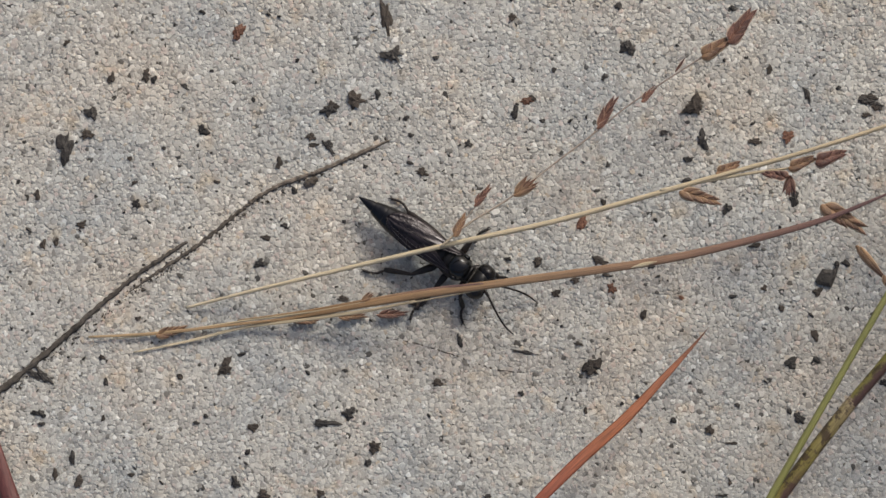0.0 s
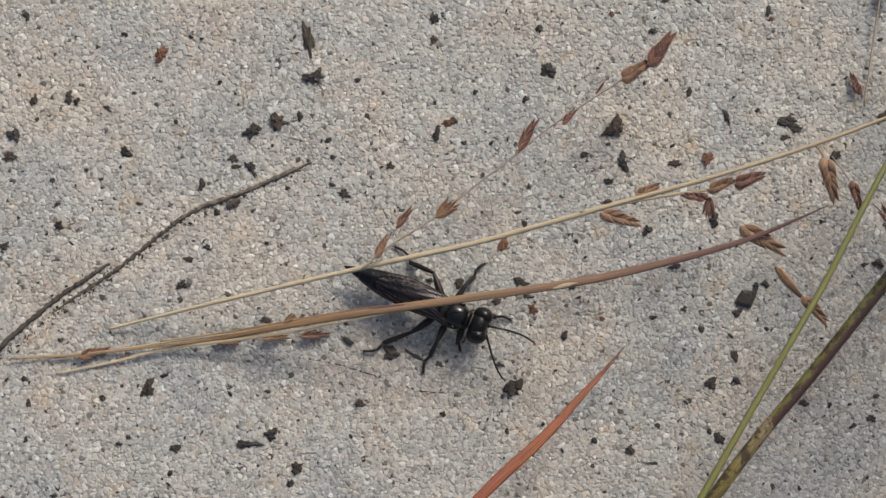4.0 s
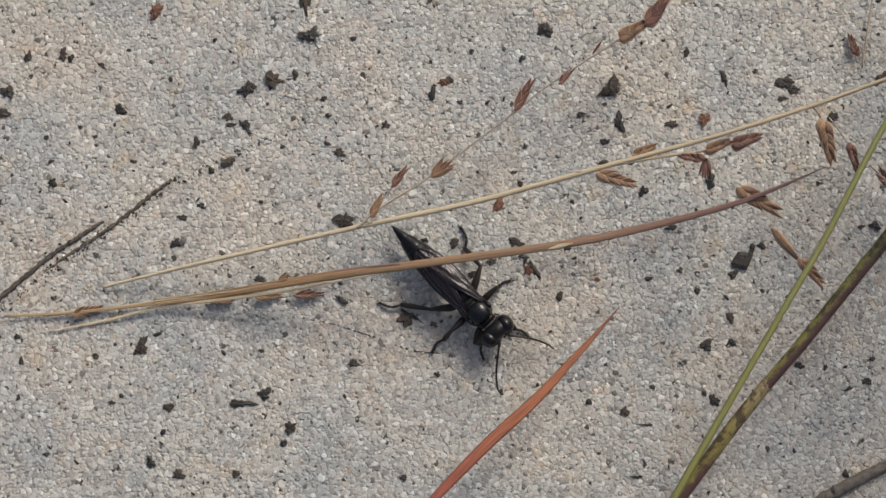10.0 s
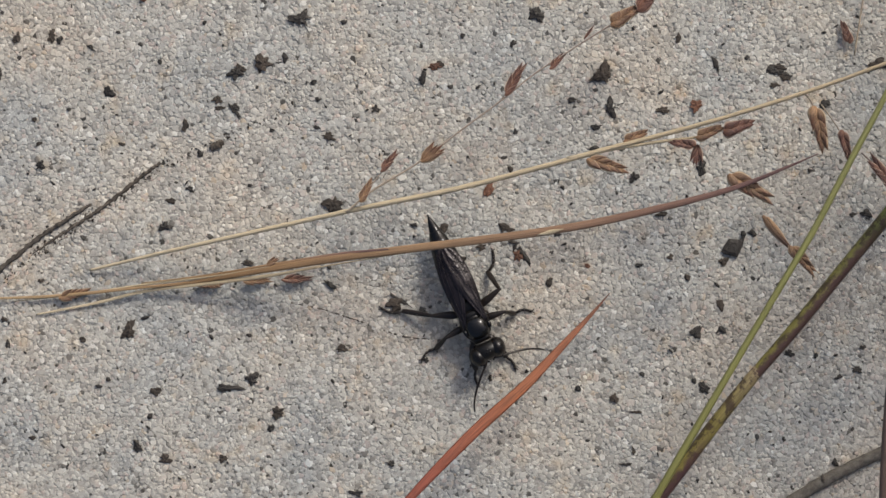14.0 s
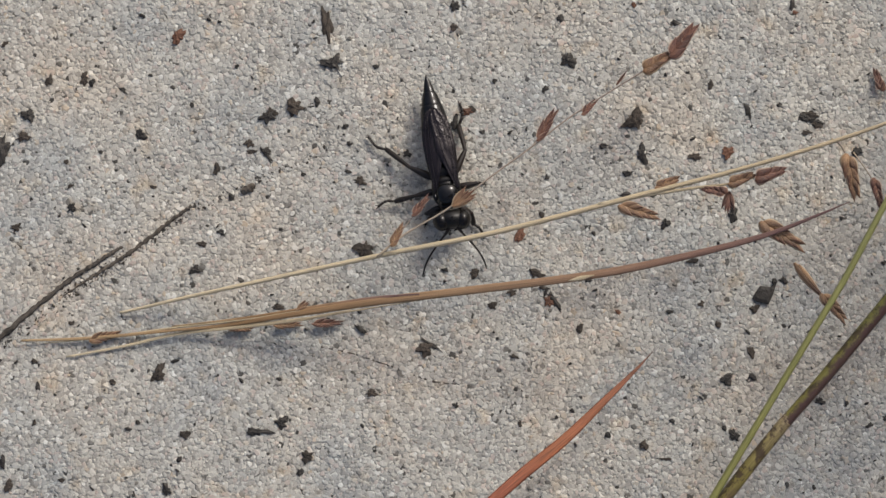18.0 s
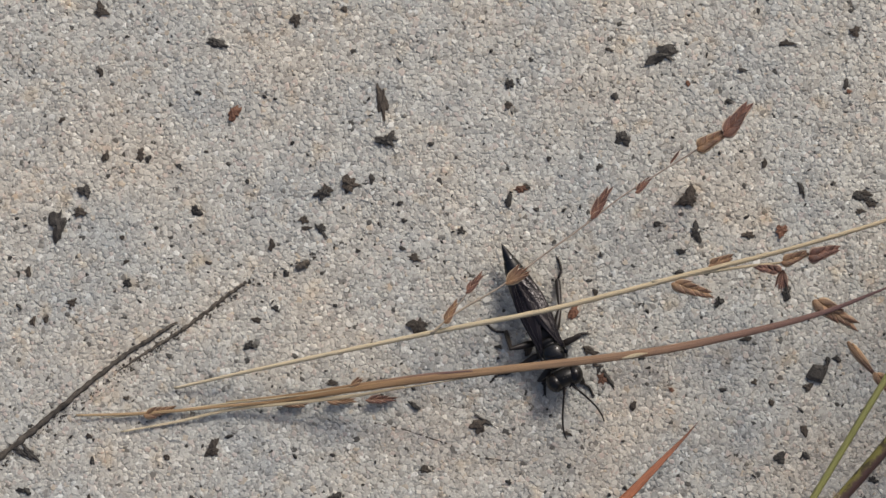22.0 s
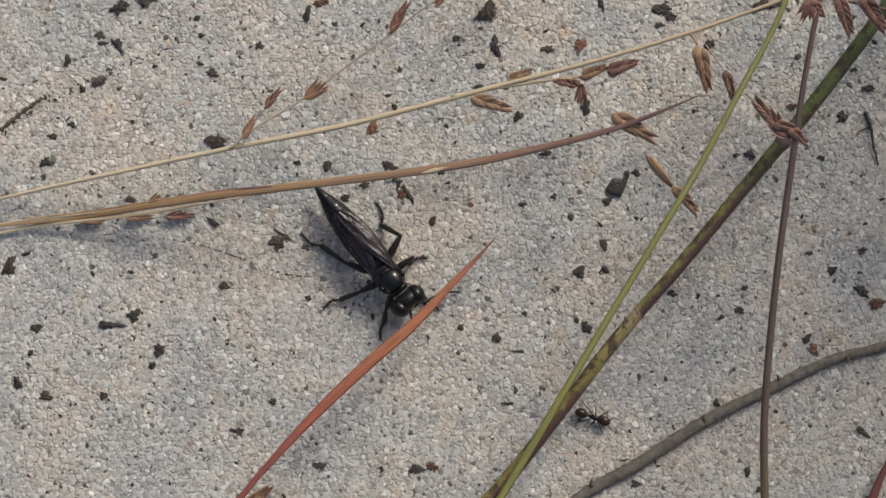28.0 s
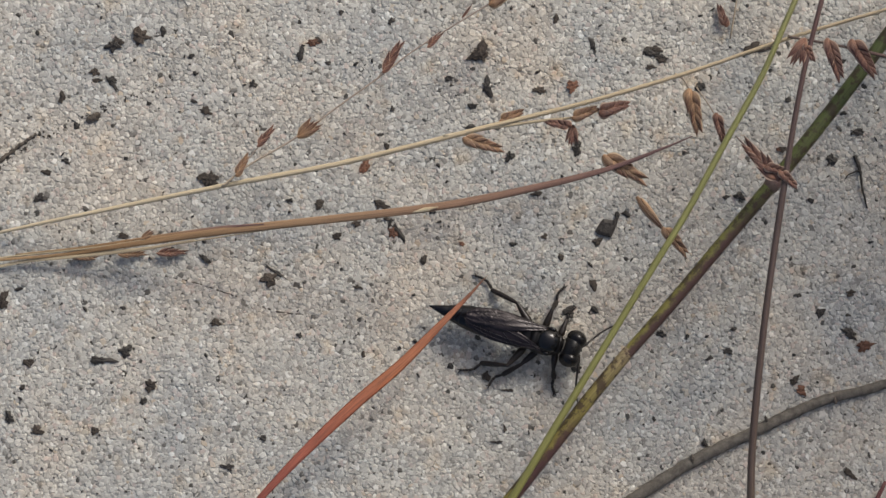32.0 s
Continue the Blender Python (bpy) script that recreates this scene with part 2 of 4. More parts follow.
MOTTLED = straw_material("mottled_stem", [(0.0, (0.2, 0.17, 0.05)), (0.25, (0.2, 0.18, 0.05)), (0.4, (0.16, 0.155, 0.045)), (0.5, (0.115, 0.135, 0.042)), (0.65, (0.075, 0.1, 0.032)), (1.0, (0.06, 0.085, 0.028))], 0.4, 0.5, 0.1, 0.85, (0.036, 0.024, 0.016), (0.07, 0.04, 0.036))
SHEATH = straw_material("sheath", [(0.0, (0.2, 0.17, 0.045)), (0.6, (0.22, 0.19, 0.055)), (1.0, (0.3, 0.24, 0.16))], 0.45, 0.5, 0.028, 0.85, (0.04, 0.024, 0.018), (0.075, 0.038, 0.038))
BROWN = straw_material("brown_stem", [(0.0, (0.13, 0.12, 0.06)), (0.15, (0.1, 0.072, 0.06)), (0.5, (0.108, 0.076, 0.07)), (0.7, (0.118, 0.068, 0.064)), (1.0, (0.12, 0.095, 0.088))], 0.35)
MAROON = straw_material("maroon_blade", [(0.0, (0.1, 0.035, 0.035)), (1.0, (0.14, 0.05, 0.045))], 0.35)
PEDICEL = straw_material("pedicel", [(0.0, (0.42, 0.35, 0.26)), (0.3, (0.34, 0.29, 0.24)), (1.0, (0.27, 0.22, 0.19))], 0.25)
HUSK_RED = husk_material("red_husk", (0.05, 0.024, 0.025), (0.22, 0.12, 0.088), (0.5, 0.38, 0.3))
HUSK_TAN = husk_material("tan_husk", (0.09, 0.05, 0.036), (0.32, 0.21, 0.125), (0.54, 0.43, 0.3))
BLACK = chitin_material("black_chitin", (0.005, 0.0046, 0.0044), 0.38, specular=0.34)
DOME = chitin_material("polished_chitin", (0.004, 0.004, 0.0042), 0.16, 2400, 0.1, specular=0.48)
GLOSS = chitin_material("glossy_chitin", (0.003, 0.003, 0.0035), 0.17, 2400, 0.08, specular=0.4)
EYE = chitin_material("compound_eye", (0.005, 0.0042, 0.004), 0.26, 9000, 0.1, specular=0.36)
LEG = chitin_material("leg_chitin", (0.012, 0.009, 0.0072), 0.36, specular=0.4)
WING = wing_material("smoky_wing")
VEIN = chitin_material("wing_vein", (0.006, 0.005, 0.005), 0.3)
UMBER = chitin_material("brown_chitin", (0.022, 0.011, 0.006), 0.3)
PALE = chitin_material("silvery_hair", (0.09, 0.085, 0.075), 0.5)


# ---- building blocks, in plan units ----
def part(name, bm, mat, parent=None, label="", smooth=True):
    """One mesh object from a bmesh in plan units."""
    data = bpy.data.meshes.new(name)
    bm.to_mesh(data)
    bm.free()
    data.transform(Matrix.Scale(K, 4))
    data.materials.append(mat)
    data.shade_smooth() if smooth else data.shade_flat()
    ob = new(name, data)
    if parent:
        ob.parent = parent
    if label:
        ob["label"] = label
    return ob


def spline(pts, steps):
    """Points along a smooth curve through pts (tuples of any length)."""
    p = [np.array(q, float) for q in pts]
    p = [2 * p[0] - p[1]] + p + [2 * p[-1] - p[-2]]
    out = []
    for i in range(1, len(p) - 2):
        for s in range(steps):
            u = s / steps
            out.append(0.5 * (2 * p[i] + (p[i + 1] - p[i - 1]) * u + (2 * p[i - 1] - 5 * p[i] + 4 * p[i + 1] - p[i + 2]) * u * u + (3 * p[i] - p[i - 1] - 3 * p[i + 1] + p[i + 2]) * u ** 3))
    return out + [p[-2]]


def sweep(bm, pts, steps=8, sides=8, flat=1.0, fold=0.0, rough=0.0, seed=0):
    """A tapered stalk through pts of (x, y, z, radius). flat: its height by its width; fold: how far its middle sinks like a
    leaf's fold. Its UV runs along and round it."""
    rnd = random.Random(seed)
    row = spline(pts, steps)
    layer = bm.loops.layers.uv.get("along") or bm.loops.layers.uv.new("along")
    rings = []
    for i, q in enumerate(row):
        d = Vector((row[min(i + 1, len(row) - 1)] - row[max(i - 1, 0)])[:3]).normalized()
        side = d.cross(Vector((0, 0, 1)))
        side = side.normalized() if side.length > 1e-3 else Vector((0, 1, 0))
        up = side.cross(d)
        ring = []
        for k in range(sides):
            a = 2 * math.pi * k / sides
            r = max(q[3], 0.15) * (1 + rough * rnd.uniform(-1, 1))
            v = math.sin(a) * flat - (fold * (1 - abs(math.cos(a))) if fold else 0)
            ring.append(bm.verts.new(Vector(q[:3]) + side * (math.cos(a) * r) + up * (v * r)))
        rings.append(ring)
    n = len(rings)
    for i in range(n - 1):
        for k in range(sides):
            f = bm.faces.new((rings[i][k], rings[i][(k + 1) % sides], rings[i + 1][(k + 1) % sides], rings[i + 1][k]))
            for loop, (u, v) in zip(f.loops, ((i, k), (i, k + 1), (i + 1, k + 1), (i + 1, k))):
                loop[layer].uv = (u / (n - 1), v / sides)
    for ring in (rings[0][::-1], rings[-1]):
        bm.faces.new(ring)
    bm.normal_update()
    return bm


def blob(bm, centre, size, detail=2, wobble=0.0, seed=0, turn=0.0):
    """An ellipsoid with an uneven outline."""
    made = bmesh.ops.create_icosphere(bm, subdivisions=detail, radius=1.0)["verts"]
    m = Matrix.Rotation(turn, 3, "Z")
    off = Vector((seed * 3.7, seed * 1.3, seed * 7.1))
    for v in made:
        w = 1 + wobble * noise.noise(v.co * 1.7 + off) * 1.6 + wobble * 0.6 * noise.noise(v.co * 4.1 + off)
        v.co = Vector(centre) + m @ Vector((v.co.x * size[0] * w, v.co.y * size[1] * w, v.co.z * size[2] * w))
    return bm


def thing(name, label, category, group="", at=(0, 0, 0)):
    e = new(name)
    e.empty_display_size = 0.002
    e.location = Vector(at) * K
    return tagged(e, label, category, group)


def relief(x, y):
    """The gentle rise and fall of the sand, in plan units."""
    v = Vector((x / 260.0, y / 260.0, 0.0))
    return 5.0 * noise.noise(v) + 3.4 * noise.noise(v * 3.1 + Vector((9, 4, 2)))


# ---- the sand ----
def build_ground():
    bm = bmesh.new()
    inner = [-1100 + 20 * i for i in range(126)]
    far, step = [], 30.0
    while not far or far[-1] < 800000:
        far.append((far[-1] if far else 0) + step)
        step *= 1.45
    xs = [inner[0] - d for d in far[::-1]] + inner + [inner[-1] + d for d in far]
    inner_y = [-800 + 20 * i for i in range(91)]
    ys = [inner_y[0] - d for d in far[::-1]] + inner_y + [inner_y[-1] + d for d in far]
    grid = [[bm.verts.new((x, y, relief(x, y) - 0.95)) for x in xs] for y in ys]
    for j in range(len(ys) - 1):
        for i in range(len(xs) - 1):
            bm.faces.new((grid[j][i], grid[j][i + 1], grid[j + 1][i + 1], grid[j + 1][i]))
    tagged(part("ground", bm, SAND), "pale grey quartz sand", "sand", kind="structure")


def build_grains():
    """Loose sand grains, each a small faceted pebble, packed over the ground."""
    rng = np.random.default_rng(4)
    ico = bmesh.new()
    bmesh.ops.create_icosphere(ico, subdivisions=1, radius=1.0)
    base = np.array([v.co[:] for v in ico.verts])
    tri = np.array([[v.index for v in f.verts] for f in ico.faces])
    ico.free()
    pitch = 6.0
    gx, gy = np.meshgrid(np.arange(-900, 1250, pitch), np.arange(-600, 830, pitch))
    gx[1::2] += pitch / 2
    x, y = gx.ravel(), gy.ravel()
    x = x + rng.uniform(-2.6, 2.6, len(x))
    y = y + rng.uniform(-2.6, 2.6, len(y))
    size = np.clip(rng.lognormal(math.log(4.5), 0.28, len(x)), 2.4, 8.0)
    # coarser grains lying among the rest
    coarse = 12000
    x = np.concatenate([x, rng.uniform(-900, 1250, coarse)])
    y = np.concatenate([y, rng.uniform(-600, 830, coarse)])
    size = np.concatenate([size, np.clip(rng.lognormal(math.log(6.3), 0.2, coarse), 5.0, 10.0)])
    count = len(x)
    z = np.array([relief(a, b) for a, b in zip(x, y)]) + rng.uniform(-0.5, 0.5, count) - 0.12 * (size - 4.5)
    axes = size[:, None] * rng.uniform(0.72, 1.25, (count, 3))
    corner = base[None] * rng.uniform(0.66, 1.24, (count, 12, 1)) * axes[:, None]
    q = rng.normal(size=(count, 4))
    q /= np.linalg.norm(q, axis=1)[:, None]
    w, a, b, c = q.T
    rot = np.stack([np.stack([1 - 2 * (b * b + c * c), 2 * (a * b - c * w), 2 * (a * c + b * w)], -1),
                    np.stack([2 * (a * b + c * w), 1 - 2 * (a * a + c * c), 2 * (b * c - a * w)], -1),
                    np.stack([2 * (a * c - b * w), 2 * (b * c + a * w), 1 - 2 * (a * a + b * b)], -1)], 1)
    corner = np.einsum("nij,nkj->nki", rot, corner) * np.array([1.0, 1.0, 0.42])  # lying on their broad sides
    # worn, nearly level tops, each tilted a little its own way
    corner[:, :, 2] = np.clip(corner[:, :, 2], -1.6, 0.9 + rng.uniform(-0.3, 0.5, (count, 1)))
    corner[:, :, 2] += corner[:, :, 0] * rng.normal(0, 0.085, (count, 1)) + corner[:, :, 1] * rng.normal(0, 0.085, (count, 1))
    corner = corner + np.stack([x, y, z], -1)[:, None]
    verts = (corner.reshape(-1, 3) * K).astype(np.float32)
    faces = (tri[None] + 12 * np.arange(count)[:, None, None]).reshape(-1, 3).astype(np.int32)
    data = bpy.data.meshes.new("sand_grains")
    data.vertices.add(len(verts))
    data.vertices.foreach_set("co", verts.ravel())
    data.loops.add(faces.size)
    data.loops.foreach_set("vertex_index", faces.ravel())
    data.polygons.add(len(faces))
    data.polygons.foreach_set("loop_start", np.arange(0, faces.size, 3, dtype=np.int32))
    data.update(calc_edges=True)
    data.materials.append(GRAIN)
    data.shade_flat()
    tagged(new("sand_grains", data), "loose pale quartz sand grains, grey, milky and ochre", "sand grains", kind="stuff")


build_ground()
build_grains()


# ---- dry grass lying over the sand ----
def husk_mesh(length, width, curl=0.12):
    """One boat-shaped scale, pointing along +x from the origin."""
    bm = bmesh.new()
    layer = bm.loops.layers.uv.new("along")
    n, m = 9, 4
    top, under = [], []
    for i in range(n + 1):
        u = i / n
        w = width * 0.5 * math.sin(math.pi * min(u * 0.94 + 0.06, 1.0) ** 0.72) ** 1.25 if i < n else 0.05
        rowt, rowu = [], []
        for k in range(-m, m + 1):
            s = k / m
            z = width * 0.3 * (1 - s * s) * (math.sin(math.pi * min(u + 0.06, 1)) ** 0.6 if i < n else 0.02) + curl * length * (u - 0.3) ** 2
            rowt.append(bm.verts.new((length * u, w * s, z)))
            rowu.append(bm.verts.new((length * u, w * s * 0.9, z - 0.9)))
        top.append(rowt), under.append(rowu)
    def face(a, uvs):
        f = bm.faces.new(a)
        for loop, q in zip(f.loops, uvs):
            loop[layer].uv = q
    for i in range(n):
        for k in range(2 * m):
            uv = ((i / n, k / 8), ((i + 1) / n, k / 8), ((i + 1) / n, (k + 1) / 8), (i / n, (k + 1) / 8))
            face((top[i][k], top[i + 1][k], top[i + 1][k + 1], top[i][k + 1]), uv)
            face((under[i][k + 1], under[i + 1][k + 1], under[i + 1][k], under[i][k]), uv)
        for k in (0, 2 * m):
            face((top[i][k], under[i][k], under[i + 1][k], top[i + 1][k]), ((i / n, 0), (i / n, 0.05), ((i + 1) / n, 0.05), ((i + 1) / n, 0)))
    return bm


def spikelet(parent, x, y, z, x2, y2, width, mat, scales=4, label=""):
    """A grass floret of overlapping husks from its foot (x, y) to its tip (x2, y2), in the space of the parent."""
    length, heading = math.hypot(x2 - x, y2 - y), math.atan2(y2 - y, x2 - x)
    rnd = random.Random(int(x * 7 + y * 13))
    flared = width > length * 0.42
    if flared:
        laid = [(0.05 * (i % 2), (0.9, 0.82, 1.0, 0.94, 0.86)[i], (-0.3, 0.3, 0.0, -0.14, 0.16)[i], 0.62) for i in range(5)]
    elif scales == 1:
        laid = [(0.0, 1.0, 0.0, 0.8)]
    else:
        many = max(5, min(11, round(length / 6.0)))
        laid = [(0.66 * i / (many - 1), 0.42 - 0.08 * i / many, (0.37 if i % 2 else -0.37) * (1 - 0.7 * i / many), 0.8 - 0.3 * i / many) for i in range(many)]
    first = None
    for i, (share, size, fan, broad) in enumerate(laid):
        ob = part("husk" if first else "spikelet", husk_mesh(length * size, width * broad * rnd.uniform(0.9, 1.1)), mat, parent, label if not first else "")
        foot, out = length * share, (width * 0.05 * (1 if i % 2 else -1) if not flared and len(laid) > 1 else 0)
        at = pose((x + math.cos(heading) * foot - math.sin(heading) * out) * K, (y + math.sin(heading) * foot + math.cos(heading) * out) * K,
                  (z + 0.7 * (len(laid) - i)) * K, rnd.uniform(-9, 9) + (10 if i % 2 else -10) * (not flared), rnd.uniform(-5, 3), math.degrees(heading + fan + rnd.uniform(-0.06, 0.06)))
        if first:
            ob.parent = first
            ob.matrix_basis = first.matrix_basis.inverted() @ at
        else:
            first = ob
            ob.matrix_basis = at
    return first


def stalk(name, pts, mat, parent, label="", **shape):
    return part(name, sweep(bmesh.new(), pts, **shape), mat, parent, label)


# pale stem with two side branches of seed heads
panicle = thing("grass_panicle", "pale straw grass panicle with reddish seed heads over the sand", "grass")
stalk("stem", [(-454, -9, 8, 2.4), (-313, 23, 43, 3.4), (-143, 60, 79, 3.99), (15, 94, 107, 4.38), (213, 135, 136, 4.75), (448, 198, 164, 4.4), (623, 245, 181, 3.9), (808, 304, 195, 3.5), (971, 364, 206, 3.3), (1139, 418, 215, 3.2), (1286, 461, 221, 3.0)], STRAW, panicle, steps=22, rough=0.09, seed=2)
stalk("branch", [(-2, 88, 114, 2.19), (45, 127, 122, 1.89), (120, 173, 129, 1.78), (198, 233, 136, 1.68), (263, 282, 140, 1.58), (323, 331, 142, 1.48), (392, 377, 145, 1.37), (459, 420, 149, 1.37)], PEDICEL, panicle, steps=8, sides=6)
stalk("branch", [(379, 182, 158, 3.15), (458, 198, 164, 3.14), (536, 211, 169, 2.75), (605, 221, 167, 1.96), (645, 234, 168, 1.76)], STRAW, panicle, steps=6, sides=6)
stalk("pedicel", [(25, 114, 119, 1.39), (55, 153, 122, 1.19), (63, 164, 122, 0.99)], PEDICEL, panicle, steps=5, sides=5)
stalk("pedicel", [(263, 282, 137, 1.38), (271, 294, 137, 1.18), (275, 300, 136, 0.98)], PEDICEL, panicle, steps=4, sides=5)
stalk("pedicel", [(777, 300, 189, 1.56), (794, 288, 185, 1.37), (807, 266, 177, 1.17)], PEDICEL, panicle, steps=5, sides=5)
stalk("pedicel", [(817, 279, 172, 1.36), (840, 248, 171, 1.27), (853, 227, 170, 1.17)], PEDICEL, panicle, steps=5, sides=5)
for x, y, z, x2, y2, w, mat, n in (
        (21, 106, 117, 45, 149, 13, HUSK_TAN, 2), (57, 159, 121, 89, 198, 11, HUSK_RED, 2), (127, 176, 129, 166, 208, 24, HUSK_TAN, 3),
        (271, 292, 136, 307, 354, 13, HUSK_RED, 3), (348, 339, 141, 377, 370, 10, HUSK_RED, 2), (408, 392, 144, 426, 420, 7, HUSK_RED, 1),
        (453, 416, 147, 507, 452, 25, HUSK_TAN, 4), (499, 441, 149, 548, 505, 24, HUSK_RED, 4)):
    spikelet(panicle, x, y, z, x2, y2, w, mat, n)
for x, y, z, x2, y2, w, mat, n in (
        (475, 211, 161, 521, 231, 18, HUSK_TAN, 3), (413, 181, 156, 488, 160, 19, HUSK_TAN, 4), (600, 203, 167, 553, 213, 18, HUSK_RED, 3),
        (600, 219, 170, 651, 240, 20, HUSK_TAN, 4), (646, 229, 173, 704, 248, 25, HUSK_RED, 4), (605, 208, 159, 602, 168, 18, HUSK_RED, 2)):
    spikelet(panicle, x, y, z, x2, y2, w, mat, n)
for x, y, z, x2, y2, w, mat, n in (
        (805, 275, 175, 823, 192, 24, HUSK_TAN, 3), (853, 235, 170, 866, 181, 16, HUSK_RED, 2)):
    spikelet(panicle, x, y, z, x2, y2, w, mat, n)

# tan blade that splits towards its foot
blade = thing("dry_blade", "tan dry grass blade, split and frayed, arching over the sand", "grass")
stalk("leaf_blade", [(-627, -61, 8, 1.9), (-507, -55, 12, 2.9), (-367, -40, 20, 2.6), (-266, -29, 30, 3.4), (-145, -10, 65, 5.38), (-6, 11, 102, 7.16), (131, 27, 135, 7.13), (370, 57, 185, 7.07), (538, 92, 216, 6.14), (662, 126, 237, 4.46), (748, 160, 250, 2.42), (801, 183, 258, 0.77)], TAN, blade, steps=9, flat=0.5, fold=0.25)
stalk("leaf_split", [(-547, -88, 4, 1.6), (-447, -68, 8, 2.4), (-347, -44, 16, 2.8), (-237, -32, 36, 3), (-135, -20, 66, 2.79), (-46, -4, 91, 1.99)], STRAW, blade, steps=8, flat=0.45, fold=0.2)
stalk("leaf_split", [(-362, -32, 18, 1.2), (-237, -17, 38, 2.2), (-125, 0, 70, 2.79), (-6, 17, 103, 2.98), (73, 24, 124, 1.19)], TAN, blade, "darker frayed edge", steps=7, flat=0.4)
stalk("strand", [(-587, -65, 4, 0.8), (-477, -52, 8, 1.6), (-357, -34, 18, 1.8), (-237, -20, 38, 1.6), (-135, -4, 69, 1)], STRAW, blade, "pale frayed fibre", steps=7, sides=5)
stalk("strand", [(-317, -38, 14, 0.8), (-216, -26, 40, 1.7), (-115, -16, 71, 1.89), (-6, 1, 100, 1.39), (82, 15, 122, 0.79)], STRAW, blade, "pale frayed fibre", steps=7, sides=5)
stalk("scar", [(328, 46, 183, 0.59), (350, 51, 187.5, 3.9), (372, 56, 191, 0.59)], STRAW, blade, "pale oval scar on the blade", steps=5, flat=0.4)
for x, y, z, x2, y2, w, mat, n in (
        (-507, -58, 5, -448, -44, 14, HUSK_TAN, 2), (-266, -31, 6, -216, -34, 11, HUSK_TAN, 2), (-183, -26, 6, -128, -23, 9, HUSK_TAN, 2),
        (-116, -22, 6, -56, -19, 9, HUSK_RED, 2), (-141, -3, 65, -118, 13, 12, HUSK_TAN, 1), (651, 150, 223, 732, 102, 25, HUSK_TAN, 4),
        (718, 87, 150, 769, 21, 21, HUSK_TAN, 1), (726, 84, 153, 771, 31, 12, HUSK_TAN, 1), (765, 35, 150, 812, -16, 18, HUSK_TAN, 2)):
    spikelet(blade, x, y, z, x2, y2, w, mat, n)

# red blade with a fine sharp tip
red = thing("red_blade", "rusty red grass blade with a sharp tip, rising off the sand", "grass")
stalk("leaf_blade", [(-63, -590, 200, 4.49), (22, -518, 183, 5.19), (59, -474, 173, 5.3), (135, -388, 154, 7.89), (230, -292, 132, 10.1), (318, -212, 114, 9.14), (385, -141, 99, 6.28), (436, -86, 86, 3), (468, -49, 78, 0.3)], RED, red, steps=9, flat=0.35, fold=0.3)
spikelet(red, 28, -537, 10, 83, -490, 26, HUSK_TAN, 3)

green = thing("green_stem", "thin yellow-green grass stem", "grass")
stalk("stem", [(427, -583, 150, 7.07), (511, -442, 160, 6.67), (586, -311, 170, 6.46), (671, -165, 181, 5.97), (745, -38, 191, 5.77), (802, 60, 198, 5.66), (868, 187, 207, 5.46), (924, 294, 215, 5.16), (961, 383, 222, 4.96), (1000, 480, 229, 4.86), (1046, 609, 230, 4.76), (1096, 748, 230, 4.66), (1142, 879, 230, 4.47)], GREEN, green, steps=8)

mottled = thing("mottled_stem", "thick green grass stem mottled with dark purple-brown", "grass")
stalk("stem", [(380, -584, 119, 11.52), (475, -488, 127, 10.72), (579, -353, 138, 10.31), (674, -226, 149, 10.3), (769, -113, 159, 11.07), (864, 5, 169, 11.45), (940, 99, 177, 12.22), (1006, 183, 184, 12.59), (1083, 286, 193, 12.19), (1149, 380, 200, 12.17), (1227, 489, 201, 12.17), (1335, 640, 201, 11.97), (1443, 792, 201, 11.68)], MOTTLED, mottled, steps=8, sides=10)
stalk("leaf_sheath", [(376, -587, 119, 12.8), (472, -490, 127, 12.2), (577, -355, 138, 11.78), (636, -275, 145, 11.68), (691, -205, 151, 11.37), (714, -177, 153, 10.39)], SHEATH, mottled, "purple-brown leaf sheath round the stem", steps=8, sides=10)
stalk("node", [(944, 103, 177, 12.32), (952, 113, 178, 14.85), (959, 123, 179, 12.51)], BROWN, mottled, "swollen dark node", steps=4, sides=10)

brown = thing("brown_stem", "thin dark brown dry grass stem with red seed heads", "grass")
stalk("stem", [(926, -575, 189, 7.43), (920, -469, 200, 7.03), (918, -364, 210, 6.64), (925, -231, 223, 6.33), (939, -76, 236, 5.93), (959, 87, 249, 5.82), (974, 202, 258, 4.94), (992, 308, 265, 4.55), (1014, 405, 272, 4.25), (1048, 542, 272, 4.06), (1085, 690, 270, 3.87), (1126, 839, 268, 3.67)], BROWN, brown, steps=8)
stalk("pedicel", [(961, 116, 248, 2.91), (930, 130, 244, 2.13), (896, 168, 244, 1.55), (877, 187, 244, 1.16)], BROWN, brown, steps=5, sides=6)
for x, y, z, x2, y2, w, mat, n in (
        (952, 109, 243, 886, 184, 21, HUSK_RED, 4), (926, 136, 251, 972, 125, 17, HUSK_RED, 2), (952, 128, 254, 985, 98, 17, HUSK_RED, 2),
        (992, 356, 264, 969, 304, 25, HUSK_RED, 3), (991, 347, 267, 1007, 314, 15, HUSK_RED, 2), (1030, 358, 261, 1057, 281, 19, HUSK_RED, 3),
        (1071, 357, 261, 1117, 290, 25, HUSK_RED, 4)):
    spikelet(brown, x, y, z, x2, y2, w, mat, n)
stalk("branch", [(962, 359, 262, 4.2), (970, 358, 262, 2.6), (1038, 348, 262, 2.4), (1092, 338, 260, 2.8), (1150, 326, 256, 3.4), (1230, 300, 252, 3.2)], BROWN, brown, "dark red-brown side branch", steps=6, sides=7)

